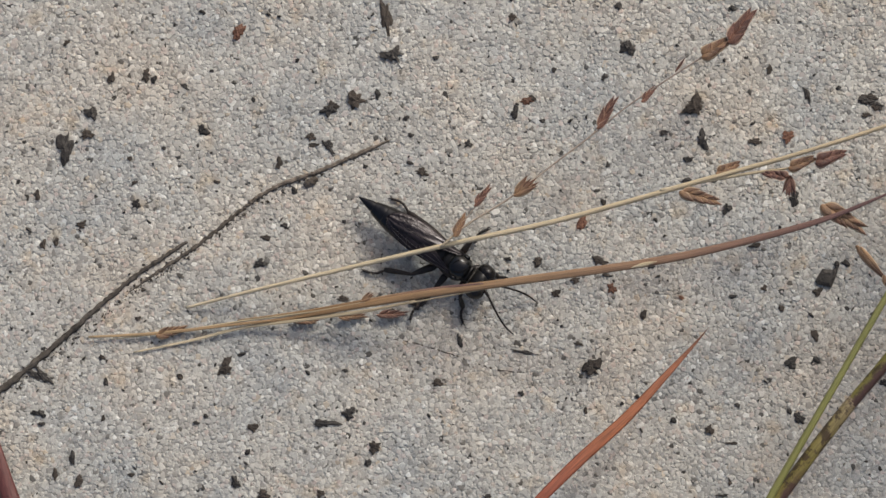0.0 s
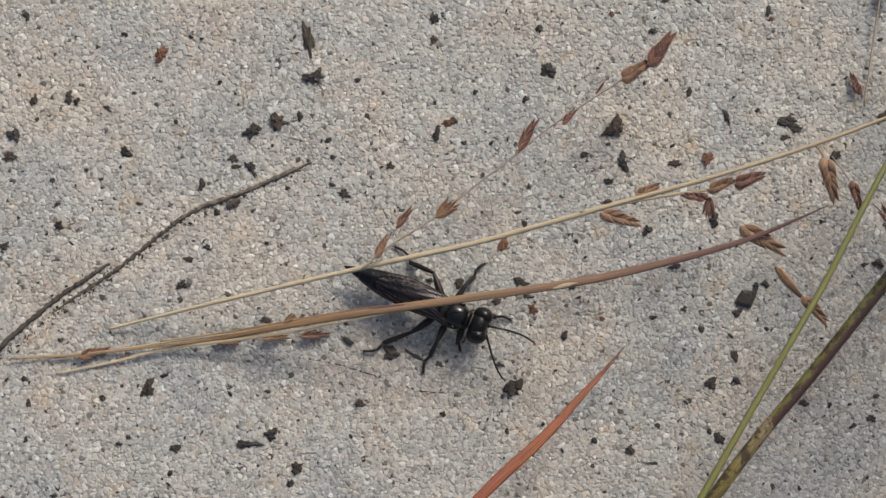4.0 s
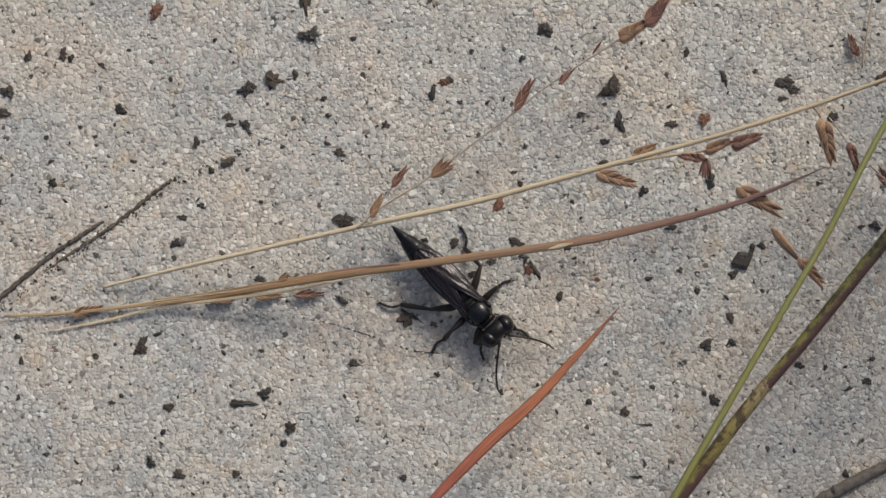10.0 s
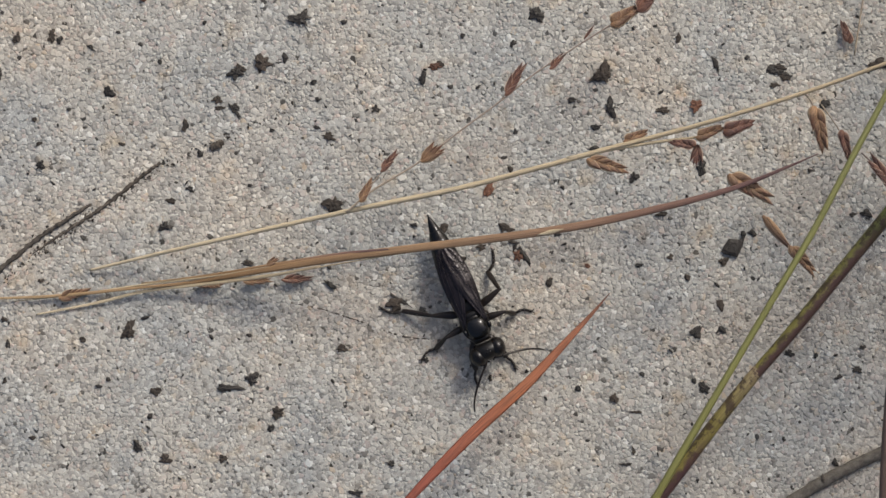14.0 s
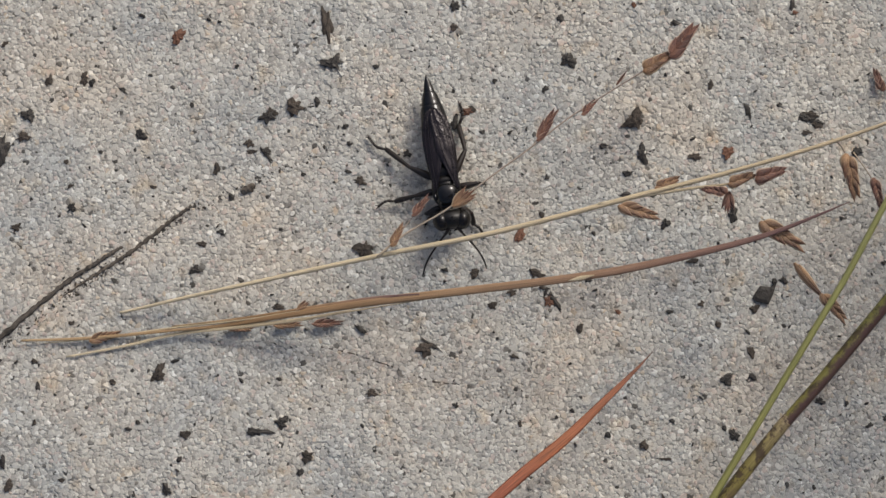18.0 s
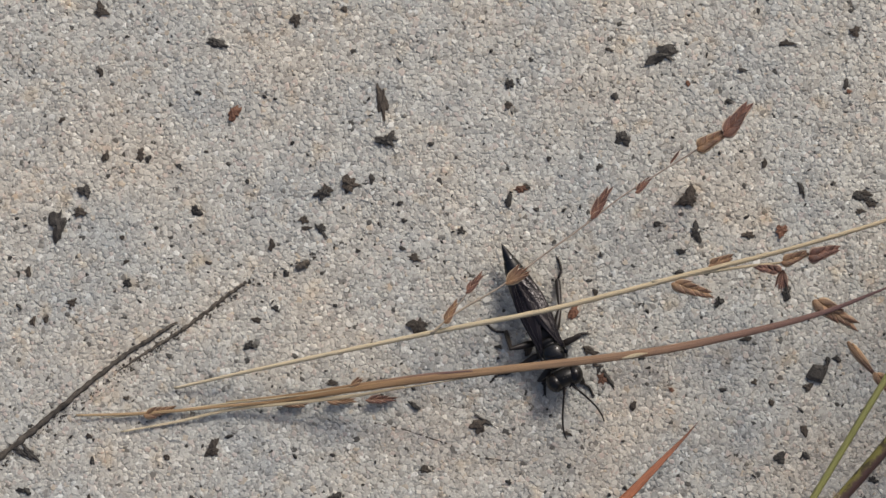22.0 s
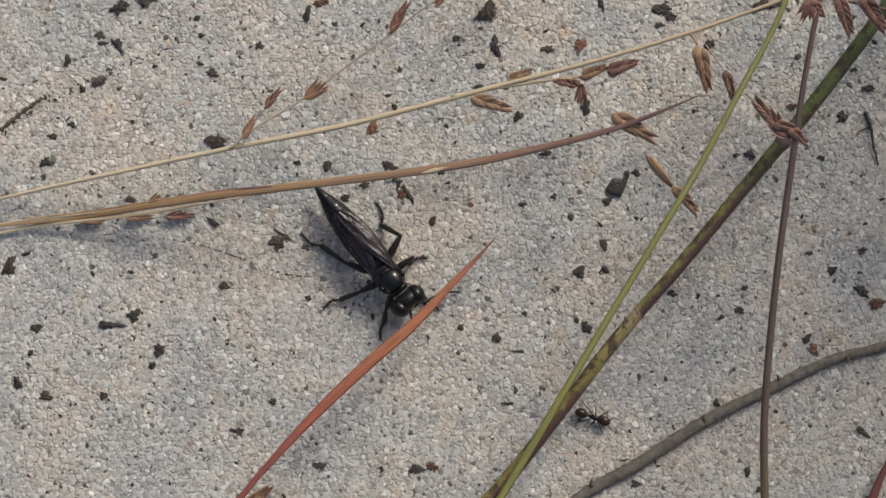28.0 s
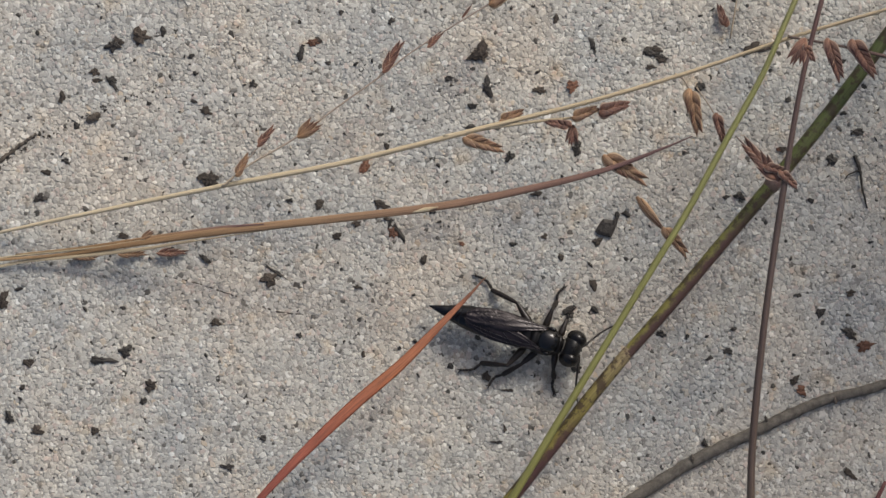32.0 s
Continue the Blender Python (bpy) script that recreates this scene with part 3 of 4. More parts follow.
far_stem = thing("seed_stem", "fine reddish grass stem with a single dark seed head", "grass")
stalk("stem", [(897, 389, 10, 1.6), (912, 491, 16, 1.8), (927, 583, 22, 2.0), (944, 674, 28, 2.0), (962, 767, 30, 2.0)], PEDICEL, far_stem, steps=6, sides=6)
spikelet(far_stem, 938, 578, 20, 943, 673, 15, HUSK_RED, 3)
spikelet(far_stem, 888, 409, 8, 874, 454, 15, HUSK_RED, 2)

maroon = thing("maroon_blade", "dark maroon grass blade at the edge of the sand", "grass")
stalk("leaf_blade", [(-716, -422, 40, 20), (-752, -363, 40, 18), (-777, -284, 38, 12), (-792, -225, 34, 6), (-803, -165, 30, 1)], MAROON, maroon, steps=7, flat=0.4)
lone = thing("maroon_blade", "dark maroon grass blade at the edge of the sand", "grass")
stalk("leaf_blade", [(1183, -395, 30, 3), (1152, -460, 30, 6), (1134, -505, 30, 9), (1104, -574, 30, 12)], MAROON, lone, steps=6, flat=0.4)

# ---- twigs half sunk in the sand ----
def twig(pts, label, seed, mat=None, rough=0.34, **shape):
    e = thing("twig", label, "twig")
    stalk("bark", [(px, py, pz + relief(px, py), r) for px, py, pz, r in pts], mat or TWIG, e, rough=rough, seed=seed, **shape)
    return e


bough = twig([(543, -583, 6, 11.0), (631, -498, 7, 11.0), (720, -447, 8, 11.0), (838, -370, 8, 10.6), (957, -309, 8, 10.2), (1066, -257, 8, 9.3), (1166, -228, 7, 8.5), (1286, -183, 6, 7.6)], "grey weathered twig with small buds lying on the sand", 3, DRIFT, 0.1, steps=14, sides=12)
for x, y, z, x2, y2, z2, r in ((642, -486, 15, 642, -470, 20, 3.6), (753, -429, 12, 755, -445, 9, 3.4), (841, -370, 15, 839, -354, 20, 3.6), (1095, -259, 15, 1092, -247, 19, 3.2), (707, -436, 13, 690, -440, 13, 1.6), (972, -293, 14, 968, -283, 19, 2.6)):
    ground = relief(x, y)
    stalk("bud", [(x, y, z + ground, r), ((x + x2) / 2, (y + y2) / 2, (z + z2) / 2 + ground, r), (x2, y2, z2 + ground, 0.6)], TWIG, bough, steps=4, sides=7, rough=0.15, seed=4)
twig([(-852, -203, 3, 6.4), (-773, -148, 3, 6.0), (-674, -64, 3, 5.2), (-565, 32, 2, 4.6), (-495, 82, 2, 4.0), (-453, 109, 0, 2.6)], "dark thin twig half buried in the sand", 5, rough=0.42, steps=22, sides=7)
twig([(-560, 17, 0, 1.4), (-495, 62, 0, 3.0), (-435, 102, 1, 3.6), (-365, 160, 1, 3.6), (-333, 184, 2, 3.2)], "grey root strand half buried in the sand", 6, rough=0.5, steps=20, sides=7)
twig([(-116, -59, -1.6, 1.2), (-46, -72, -0.4, 1.7), (24, -94, -0.8, 1.7), (95, -118, -0.6, 1.6), (159, -125, -2.0, 1.0)], "fine brown rootlet almost buried in the sand", 12, steps=8, sides=6)
buried = twig([(-345, 180, 2, 2.8), (-285, 212, 3, 3.8), (-225, 233, 2, 3.6), (-154, 264, 3, 3.8), (-94, 291, 1, 1.4)], "dark twig end that sinks under drifting sand", 8, rough=0.5, steps=20, sides=7)
twig([(-245, 208, 1, 4), (-233, 216, 2, 8), (-223, 224, 1, 4)], "small dark bark knot beside a twig", 9)
root = twig([(1125, 186, 3, 4), (1134, 160, 8, 3), (1138, 129, 9, 2.2), (1149, 92, 3, 1.2)], "tiny branching rootlet on the sand", 11, CHARCOAL, sides=6)
stalk("side_root", [(1134, 160, 8, 2), (1116, 152, 4, 1.2), (1109, 144, 2, 0.8)], CHARCOAL, root, steps=5, sides=6)


# ---- crumbs of charcoal, peat and bark ----
def crumb(x, y, a, b, turn=0.0, mat=None, kind="charcoal_crumb", label="small black charcoal crumb on the sand", group="charcoal crumbs", lift=0.0):
    bm = bmesh.new()
    seed = int(abs(x) * 3 + abs(y) * 7) % 997
    jag = random.Random(seed)
    low = min(a, b)
    blob(bm, (0, 0, 0), (a * 0.98, b * 0.98, low * 0.34), 3 if a > 6 else 2, 0.3, seed)
    # a ragged rim: notches and splinters round the lump
    waves = [(k, jag.uniform(0.3, 1.0) * 0.5 / k ** 0.4, jag.uniform(0, 6.3)) for k in (2, 3, 5, 7, 11)]
    for v in bm.verts:
        t = math.atan2(v.co.y / b, v.co.x / a)
        k = 1.03 + sum(h * math.sin(n * t + q) for n, h, q in waves) * 0.78 + jag.uniform(-0.2, 0.16)
        v.co = Vector((v.co.x * k, v.co.y * k, v.co.z * jag.uniform(0.7, 1.1)))
    ob = part(kind, bm, mat or CHARCOAL, smooth=False)
    ob.matrix_basis = pose(x * K, y * K, (relief(x, y) + min(a, b) * 0.14 + 1.7 + lift) * K, 0, 0, turn)
    return tagged(ob, label, "crumb", group)


def shard(x, y, a, b, turn=0.0):
    """A flat angular sliver of charcoal with a sharp rim."""
    bm, rnd = bmesh.new(), random.Random(int(x + 5 * y) % 991)
    rim = []
    for i in range(9):
        t = 2 * math.pi * (i + rnd.uniform(-0.3, 0.3)) / 9
        square = 1.12 / (abs(math.cos(t)) + 0.8 * abs(math.sin(t)))
        rim.append((math.cos(t) * a * square * rnd.uniform(0.86, 1.1), math.sin(t) * b * square * rnd.uniform(0.8, 1.1)))
    rings = [[bm.verts.new((u * k, v * k, h + rnd.uniform(-0.5, 0.5))) for u, v in rim] for k, h in ((0.9, -4), (1.0, 0.5), (0.96, 3.2), (0.6, 5.0))]
    for p, q in zip(rings, rings[1:]):
        for i in range(9):
            bm.faces.new((p[i], p[(i + 1) % 9], q[(i + 1) % 9], q[i]))
    bm.faces.new(rings[0][::-1])
    bm.faces.new(rings[-1])
    # a crooked spur at one end
    sweep(bm, [(a * 0.6, b * 0.1, 1, 5), (a * 1.05, b * 0.35, 2, 3.2), (a * 1.25, b * 0.8, 2, 4.6), (a * 1.35, b * 1.1, 2, 2)], steps=3, sides=6, rough=0.2, seed=3)
    ob = part("charcoal_flake", bm, CHARCOAL, smooth=False)
    ob.matrix_basis = pose(x * K, y * K, (relief(x, y) + 3.5) * K, 0, 0, turn)
    return tagged(ob, "large angular black charcoal flake on the sand", "crumb", "charcoal crumbs")


def peat(x, y, a, b, turn=0.0):
    return crumb(x, y, a, b, turn, PEAT, "peat_crumb", "dull dark brown peat crumb on the sand", "peat crumbs")


def rusty(x, y, a, b, turn=0.0):
    return crumb(x, y, a, b, turn, RUST, "bark_crumb", "rusty reddish-brown bark crumb on the sand", "bark crumbs")



def build_shade_tuft(x, y, count, seed, size=1.0, spread=170, toward=None):
    """Unseen grass tuft added to shade the sand. toward: which way it leans."""
    rnd = random.Random(seed)
    tuft = thing("shade_tuft", "unseen tuft of upright green and straw-coloured grass added to shade the sand" if not toward else "unseen tuft of leaning green and straw-coloured grass added to shade the sand", "grass", at=(x, y, relief(x, y)))
    for _ in range(count):
        h, r = rnd.uniform(0, 2 * math.pi), rnd.uniform(0, spread)
        foot = Vector((math.cos(h) * r, math.sin(h) * r, -3))
        tall, lean = rnd.uniform(900, 2100) * size, rnd.uniform(0.08, 0.5)
        away = Vector((math.cos(h + rnd.uniform(-0.7, 0.7)), math.sin(h + rnd.uniform(-0.7, 0.7)), 0))
        if toward:
            away, lean = Vector((toward[0], toward[1] + rnd.uniform(-0.2, 0.35), 0)), rnd.uniform(0.15, 0.45)
        elif away.x < -0.1 or away.y > 0.1:
            lean *= 0.25
        w = rnd.uniform(7, 17) * size
        pts = [(*(foot + away * (lean * tall * s * s) + Vector((0, 0, tall * s))), w * (1 - s * s * 0.93)) for s in (0, 0.3, 0.6, 0.85, 1.0)]
        stalk("leaf_blade", pts, rnd.choice((GREEN, GREEN, MOTTLED, STRAW, RED, TAN)), tuft, steps=3, sides=6, flat=0.3)


# grass out of view, placed so that it blocks light from the sand
build_shade_tuft(1720, -900, 90, 5)
build_shade_tuft(1250, -1180, 80, 6)
build_shade_tuft(1980, -330, 60, 7)
build_shade_tuft(1850, 650, 130, 8, 0.7, 330, (-1.0, 0.0))


def build_specks(name, label, mat, strewn, middle, most, sunk, seed):
    """Countless tiny flakes between the grains."""
    rnd = random.Random(seed)
    bm = bmesh.new()
    for x, y in strewn:
        r = min(rnd.lognormvariate(math.log(middle), 0.58), most)
        wide, thin = rnd.uniform(0.8, 2.0), rnd.uniform(0.4, 1.0)
        h = rnd.uniform(0, math.pi)
        z = relief(x, y) + sunk
        rim = [(math.cos(k * math.pi / 3) * r * wide * rnd.uniform(0.5, 1.3), math.sin(k * math.pi / 3) * r * thin * rnd.uniform(0.5, 1.3)) for k in range(6)]
        ring = [bm.verts.new((x + p * math.cos(h) - q * math.sin(h), y + p * math.sin(h) + q * math.cos(h), z + rnd.uniform(-0.8, 0.8))) for p, q in rim]
        top, low = bm.verts.new((x, y, z + r * 0.55)), bm.verts.new((x, y, z - r * 0.7))
        for k in range(6):
            bm.faces.new((ring[k], ring[(k + 1) % 6], top))
            bm.faces.new((ring[(k + 1) % 6], ring[k], low))
    tagged(part(name, bm, mat, smooth=False), label, "specks", kind="stuff")


def strew(seed, count):
    rnd = random.Random(seed)
    return [(rnd.uniform(-880, 1230), rnd.uniform(-590, 820)) for _ in range(count)]


def strew_along(seed, *lines):
    """Places scattered beside straight lines: start, end, count, spread."""
    rnd, out = random.Random(seed), []
    for a, b, many, spread in lines:
        for _ in range(many):
            u = rnd.random()
            out.append((a[0] + (b[0] - a[0]) * u + rnd.gauss(spread * 0.6, spread), a[1] + (b[1] - a[1]) * u + rnd.gauss(-spread * 0.7, spread)))
    return out


# charcoal bits, with extra dark flakes standing in for shaded gaps between grains
build_specks("charcoal_specks", "tiny black charcoal specks and dark flakes for shaded gaps among sand grains", CHARCOAL, strew(21, 2300), 1.15, 4.2, 2.3, 21)
build_specks("peat_dust", "fine brown peat dust gathered along sunken twigs", PEAT, strew_along(5, ((-842, -205), (-455, 101), 420, 7), ((-555, 17), (-335, 176), 160, 4), ((-365, 166), (-94, 291), 120, 4)), 1.0, 2.4, 1.7, 6)
rusty(-365, 486, 10, 12)
peat(-100, 511, 9, 25, 8)
crumb(-90, 444, 15, 11)
peat(-195, 353, 8, 7)
peat(-156, 363, 12, 12)
crumb(-115, 373, 6, 8)
crumb(-627, 340, 12, 9)
peat(-634, 301, 11, 7, 10)
crumb(-672, 277, 12, 22, -12)
peat(-591, 403, 6, 10)
peat(-529, 408, 7, 9)
crumb(-515, 401, 5, 7)
crumb(-460, 388, 8, 3, -40)
peat(-672, 468, 6, 4, 40)
peat(-721, 193, 5, 8)
crumb(-544, 176, 7, 7)
peat(-710, 105, 6, 8)
peat(-687, 109, 5, 7)
peat(-643, 140, 8, 5)
crumb(-280, 138, 6, 5)
peat(-313, 116, 8, 5)
peat(-230, 282, 10, 3, 10)
crumb(-202, 276, 13, 4, -48)
crumb(-259, 435, 4, 4)
crumb(-412, 416, 4, 3)
crumb(-496, 277, 5, 3)
peat(-557, 258, 4, 4)
crumb(-436, 282, 3, 3)
peat(-402, 216, 5, 4)
crumb(-174, 145, 5, 3)
peat(-548, 215, 5, 4)
crumb(-57, 250, 5, 4)
crumb(-56, 300, 4, 4)
peat(-36, 234, 10, 6)
peat(126, 512, 6, 6)
crumb(200, 417, 5, 4)
rusty(151, 361, 10, 6)
crumb(129, 340, 6, 11, -20)
crumb(179, 325, 5, 4)
crumb(290, 405, 5, 5)
crumb(332, 458, 10, 12)
crumb(315, 532, 5, 8)
peat(449, 351, 15, 15)
crumb(464, 290, 8, 14, 20)
crumb(438, 256, 7, 6)
crumb(395, 304, 8, 4)
crumb(651, 373, 5, 11, 15)
rusty(616, 297, 10, 9)
peat(557, 288, 10, 6)
crumb(519, 528, 6, 5)
crumb(707, 384, 4, 4)
peat(762, 366, 13, 6)
crumb(778, 351, 7, 6)
peat(755, 335, 8, 4)
peat(584, 417, 5, 8)
crumb(47, 284, 7, 5)
crumb(295, 246, 4, 4)
peat(287, 180, 5, 5)
crumb(507, 168, 7, 8)
crumb(626, 186, 8, 14)
rusty(248, 143, 8, 12, -10)
crumb(435, 217, 9, 5)
peat(556, 102, 8, 5, 20)
peat(-383, -114, 10, 14, -15)
crumb(-708, -129, 17, 6, -48)
crumb(-596, -141, 4, 7)
peat(-604, -96, 6, 4)
peat(-464, -131, 6, 6)
crumb(-713, -196, 9, 6, -30)
crumb(-709, -215, 6, 4)
crumb(-654, -275, 6, 12)
peat(-684, -303, 6, 9)
peat(-642, -316, 7, 9)
crumb(-418, -201, 4, 4)
crumb(-435, -213, 6, 3)
peat(-334, -221, 8, 7)
crumb(-207, -214, 17, 7)
crumb(-165, -197, 10, 9)
peat(-119, -257, 9, 9)
crumb(-132, -284, 5, 7)
crumb(-365, -318, 8, 9)
peat(-315, -340, 11, 7)
peat(-214, -338, 8, 5)
peat(-600, -205, 4, 4)
peat(-176, 7, 11, 4)
peat(-550, -305, 5, 4)
crumb(-172, -120, 5, 3)
crumb(118, 78, 5, 5)
peat(278, 75, 11, 7)
peat(170, 73, 8, 7)
peat(237, 40, 8, 5)
peat(290, 50, 5, 4)
crumb(371, 65, 6, 4)
peat(202, 17, 7, 6)
rusty(301, 25, 7, 8)
rusty(425, 9, 5, 4)
crumb(516, 11, 6, 4)
peat(571, 26, 5, 5)
peat(357, -21, 6, 9)
peat(242, -73, 7, 3, -20)
shard(681, 44, 23, 15, 30)
crumb(717, 71, 6, 7)
peat(665, 19, 7, 7)
peat(660, -58, 6, 10)
peat(602, -10, 5, 6)
crumb(618, -104, 10, 6, 30)
crumb(661, -101, 5, 5)
crumb(630, -203, 8, 6)
crumb(522, -182, 5, 4)
crumb(409, -209, 5, 6)
peat(473, -225, 7, 8)
peat(512, -249, 8, 3)
crumb(140, -161, 5, 4)
peat(254, -192, 4, 5)
crumb(318, -179, 3, 4)
peat(508, -318, 3, 7)
crumb(495, -341, 8, 3)
crumb(613, -193, 4, 5)
peat(-8, -142, 9, 6)
peat(-715, 704, 10, 20, -15)
crumb(-401, 613, 16, 8, -30)
peat(-259, 659, 9, 9)
peat(-610, 669, 12, 9)
peat(-173, 680, 6, 5)
peat(-607, 556, 5, 9)
crumb(126, 552, 7, 9)
crumb(399, 609, 21, 13, 15)
peat(743, 660, 10, 7)
crumb(543, 585, 8, 3)
crumb(728, 564, 5, 9)
rusty(734, 550, 4, 4)
rusty(446, 559, 4, 5)
crumb(570, 693, 3, 6)
crumb(13, 705, 6, 4)
crumb(-202, 346, 11, 10)
crumb(-427, 309, 9, 8)
crumb(-263, 201, 6, 6)
peat(-290, 251, 6, 10)
peat(-234, 297, 8, 6)
crumb(-203, 284, 7, 6)
crumb(-323, 70, 11, 7, -5)
crumb(-64, 331, 5, 4)
crumb(-137, 244, 4, 4)
peat(161, 365, 6, 6)
crumb(288, 403, 4, 4)
crumb(-561, 621, 4, 3)
crumb(650, 371, 4, 7)
crumb(766, 359, 7, 5)
crumb(-726, -126, 17, 5, -35)
peat(-540, -28, 5, 4)
crumb(-11, 439, 5, 5)
crumb(-91, -13, 6, 3)
peat(303, 617, 6, 4)
peat(621, 635, 12, 5)
crumb(895, 105, 5, 4)
crumb(919, 108, 8, 7)
crumb(1048, 103, 5, 5)
crumb(1084, 177, 9, 9)
peat(995, 194, 8, 4)
crumb(1004, 283, 6, 6)
crumb(1105, 262, 5, 4)
crumb(1103, 356, 4, 4)
crumb(1130, 229, 11, 6)
crumb(845, 302, 9, 7, -20)
crumb(752, 362, 11, 7)
peat(774, 349, 8, 6)
peat(943, 374, 24, 9, 5)
crumb(819, 183, 5, 3)
crumb(912, -130, 5, 5)
crumb(870, -183, 6, 5, 30)
crumb(902, -170, 7, 6)
crumb(829, -146, 4, 4)
peat(1022, -219, 8, 6, 20)
rusty(1034, -237, 9, 7, -10)
crumb(863, -335, 6, 6)
peat(1123, -382, 13, 5, -30)
crumb(773, -294, 4, 4)
crumb(919, -456, 5, 9, -20)
peat(721, -479, 9, 4, 15)
crumb(1067, -97, 9, 6)
crumb(1121, -133, 13, 8, -25)
rusty(1147, -155, 12, 10)
crumb(1117, -100, 5, 3)
crumb(617, -109, 10, 8)
crumb(665, -104, 5, 5)
crumb(633, -209, 8, 5, 20)
crumb(782, -142, 7, 6)
crumb(20, -396, 9, 5)
crumb(81, -344, 8, 4, -15)
peat(334, -458, 9, 9)
rusty(361, -453, 9, 6)
peat(165, -454, 9, 6, -15)
crumb(1026, -67, 6, 4)
rusty(990, 194, 5, 4)
crumb(939, -487, 5, 4)
peat(1121, -61, 8, 5)
rusty(-104, 747, 8, 7)
crumb(251, 734, 5, 5)
crumb(422, 784, 5, 4)
spilled = [crumb(312, 26, 5, 17, 35), crumb(296, 42, 4, 8, -20)]
dragged = crumb(84, -64, 11, 13, 0, PEAT, "peat_crumb", "dark peat lump dragged by the wasp", "peat crumbs")
kicked = crumb(-26, 111, 13, 14, 0, PEAT, "peat_crumb", "dark peat lump kicked back by the wasp", "peat crumbs")
stick = crumb(146, -88, 21, 2.6, -8, CHARCOAL, "splinter", "short thin charred splinter on the sand", "charcoal crumbs")
flake = crumb(31, -68, 11, 4, 90, CHARCOAL, "charcoal_flake", "narrow charcoal flake on the sand", "charcoal crumbs")


# ---- the black digger wasp: x ahead, y to its left, its root on the sand below the thorax ----
def lathe(profile, sides=20):
    """A body through (x, z, half width, half height) stations."""
    bm = bmesh.new()
    rings = []
    for q in spline(profile, 5):
        x, z, w, h = q
        rings.append([bm.verts.new((x, math.cos(2 * math.pi * k / sides) * max(w, 0.1), z + math.sin(2 * math.pi * k / sides) * max(h, 0.1))) for k in range(sides)])
    for a, b in zip(rings, rings[1:]):
        for k in range(sides):
            bm.faces.new((a[k], a[(k + 1) % sides], b[(k + 1) % sides], b[k]))
    bm.faces.new(rings[0][::-1])
    bm.faces.new(rings[-1])
    bmesh.ops.recalc_face_normals(bm, faces=bm.faces)
    return bm


def plate(centre, size, detail):
    """A body plate: an ellipsoid with squared shoulders."""
    bm = blob(bmesh.new(), (0, 0, 0), (1, 1, 1), detail)
    for v in bm.verts:
        k = (abs(v.co.x) ** 2.5 + abs(v.co.y) ** 2.5 + abs(v.co.z) ** 2.2) ** (-1 / 2.45)
        v.co = Vector((centre[i] + v.co[i] * k * size[i] for i in range(3)))
    return bm


wasp = thing("digger_wasp", "glossy black digger wasp with smoky folded wings walking on sand", "wasp")
part("thorax", lathe([(-50, 28, 2, 2), (-44, 28, 12, 11), (-30, 29, 20, 16), (-12, 30, 24, 19), (6, 30, 23, 18), (18, 29, 18, 13), (27, 29, 13, 9), (34, 30, 8, 7)]), BLACK, wasp)
part("mesonotum", plate((1, 0, 37), (21, 21, 18), 4), DOME, wasp, "polished black back plate")
part("scutellum", plate((-24, 0, 38), (8, 20, 11), 3), BLACK, wasp)
part("propodeum", plate((-40, 0, 33), (15, 21, 13), 3), BLACK, wasp)
part("collar", plate((21, 0, 33), (6, 16, 9), 3), BLACK, wasp)
part("collar_hair", sweep(bmesh.new(), [(27, -17, 34, 0.6), (29, -9, 43, 0.9), (29.5, 0, 45.5, 0.9), (29, 9, 43, 0.9), (27, 17, 34, 0.6)], steps=6, sides=6), PALE, wasp, "pale silvery rim behind the head")
for s in (1, -1):
    part("tegula", blob(bmesh.new(), (3, 22 * s, 42), (7, 4, 4), 2), GLOSS, wasp)
    part("pleuron", blob(bmesh.new(), (-8, 18 * s, 28), (24, 8, 14), 3, 0.05, 2), BLACK, wasp)
part("waist", sweep(bmesh.new(), [(-44, 0, 31, 7), (-52, 0, 30, 4.5), (-58, 0, 30, 6)], steps=4, sides=10), BLACK, wasp)
# abdomen, ring by ring, to the bare pointed tip
rings = ((-54, -84, 7, 21), (-78, -110, 20.5, 24), (-104, -136, 24, 23), (-130, -160, 23, 18.5), (-154, -184, 18.5, 11.5), (-178, -217, 11.5, 0.6))
for i, (x0, x1, w0, w1) in enumerate(rings):
    z0, z1 = 30 - 1.2 * i, 30 - 1.2 * (i + 1)
    mid = (w0 + w1) / 2 + (1.2 if i < 5 else 1.0)
    part("abdomen_ring", lathe([(x0, z0, w0 * 0.97, w0 * 0.8), ((x0 * 2 + x1) / 3, z0, (2 * w0 + w1) / 3 + 1.0, ((2 * w0 + w1) / 3 + 0.6) * 0.82), ((x0 + 2 * x1) / 3, z1, (w0 + 2 * w1) / 3 + 0.9, ((w0 + 2 * w1) / 3 + 0.6) * 0.82), (x1, z1, w1, w1 * 0.8)], 24), GLOSS, wasp)


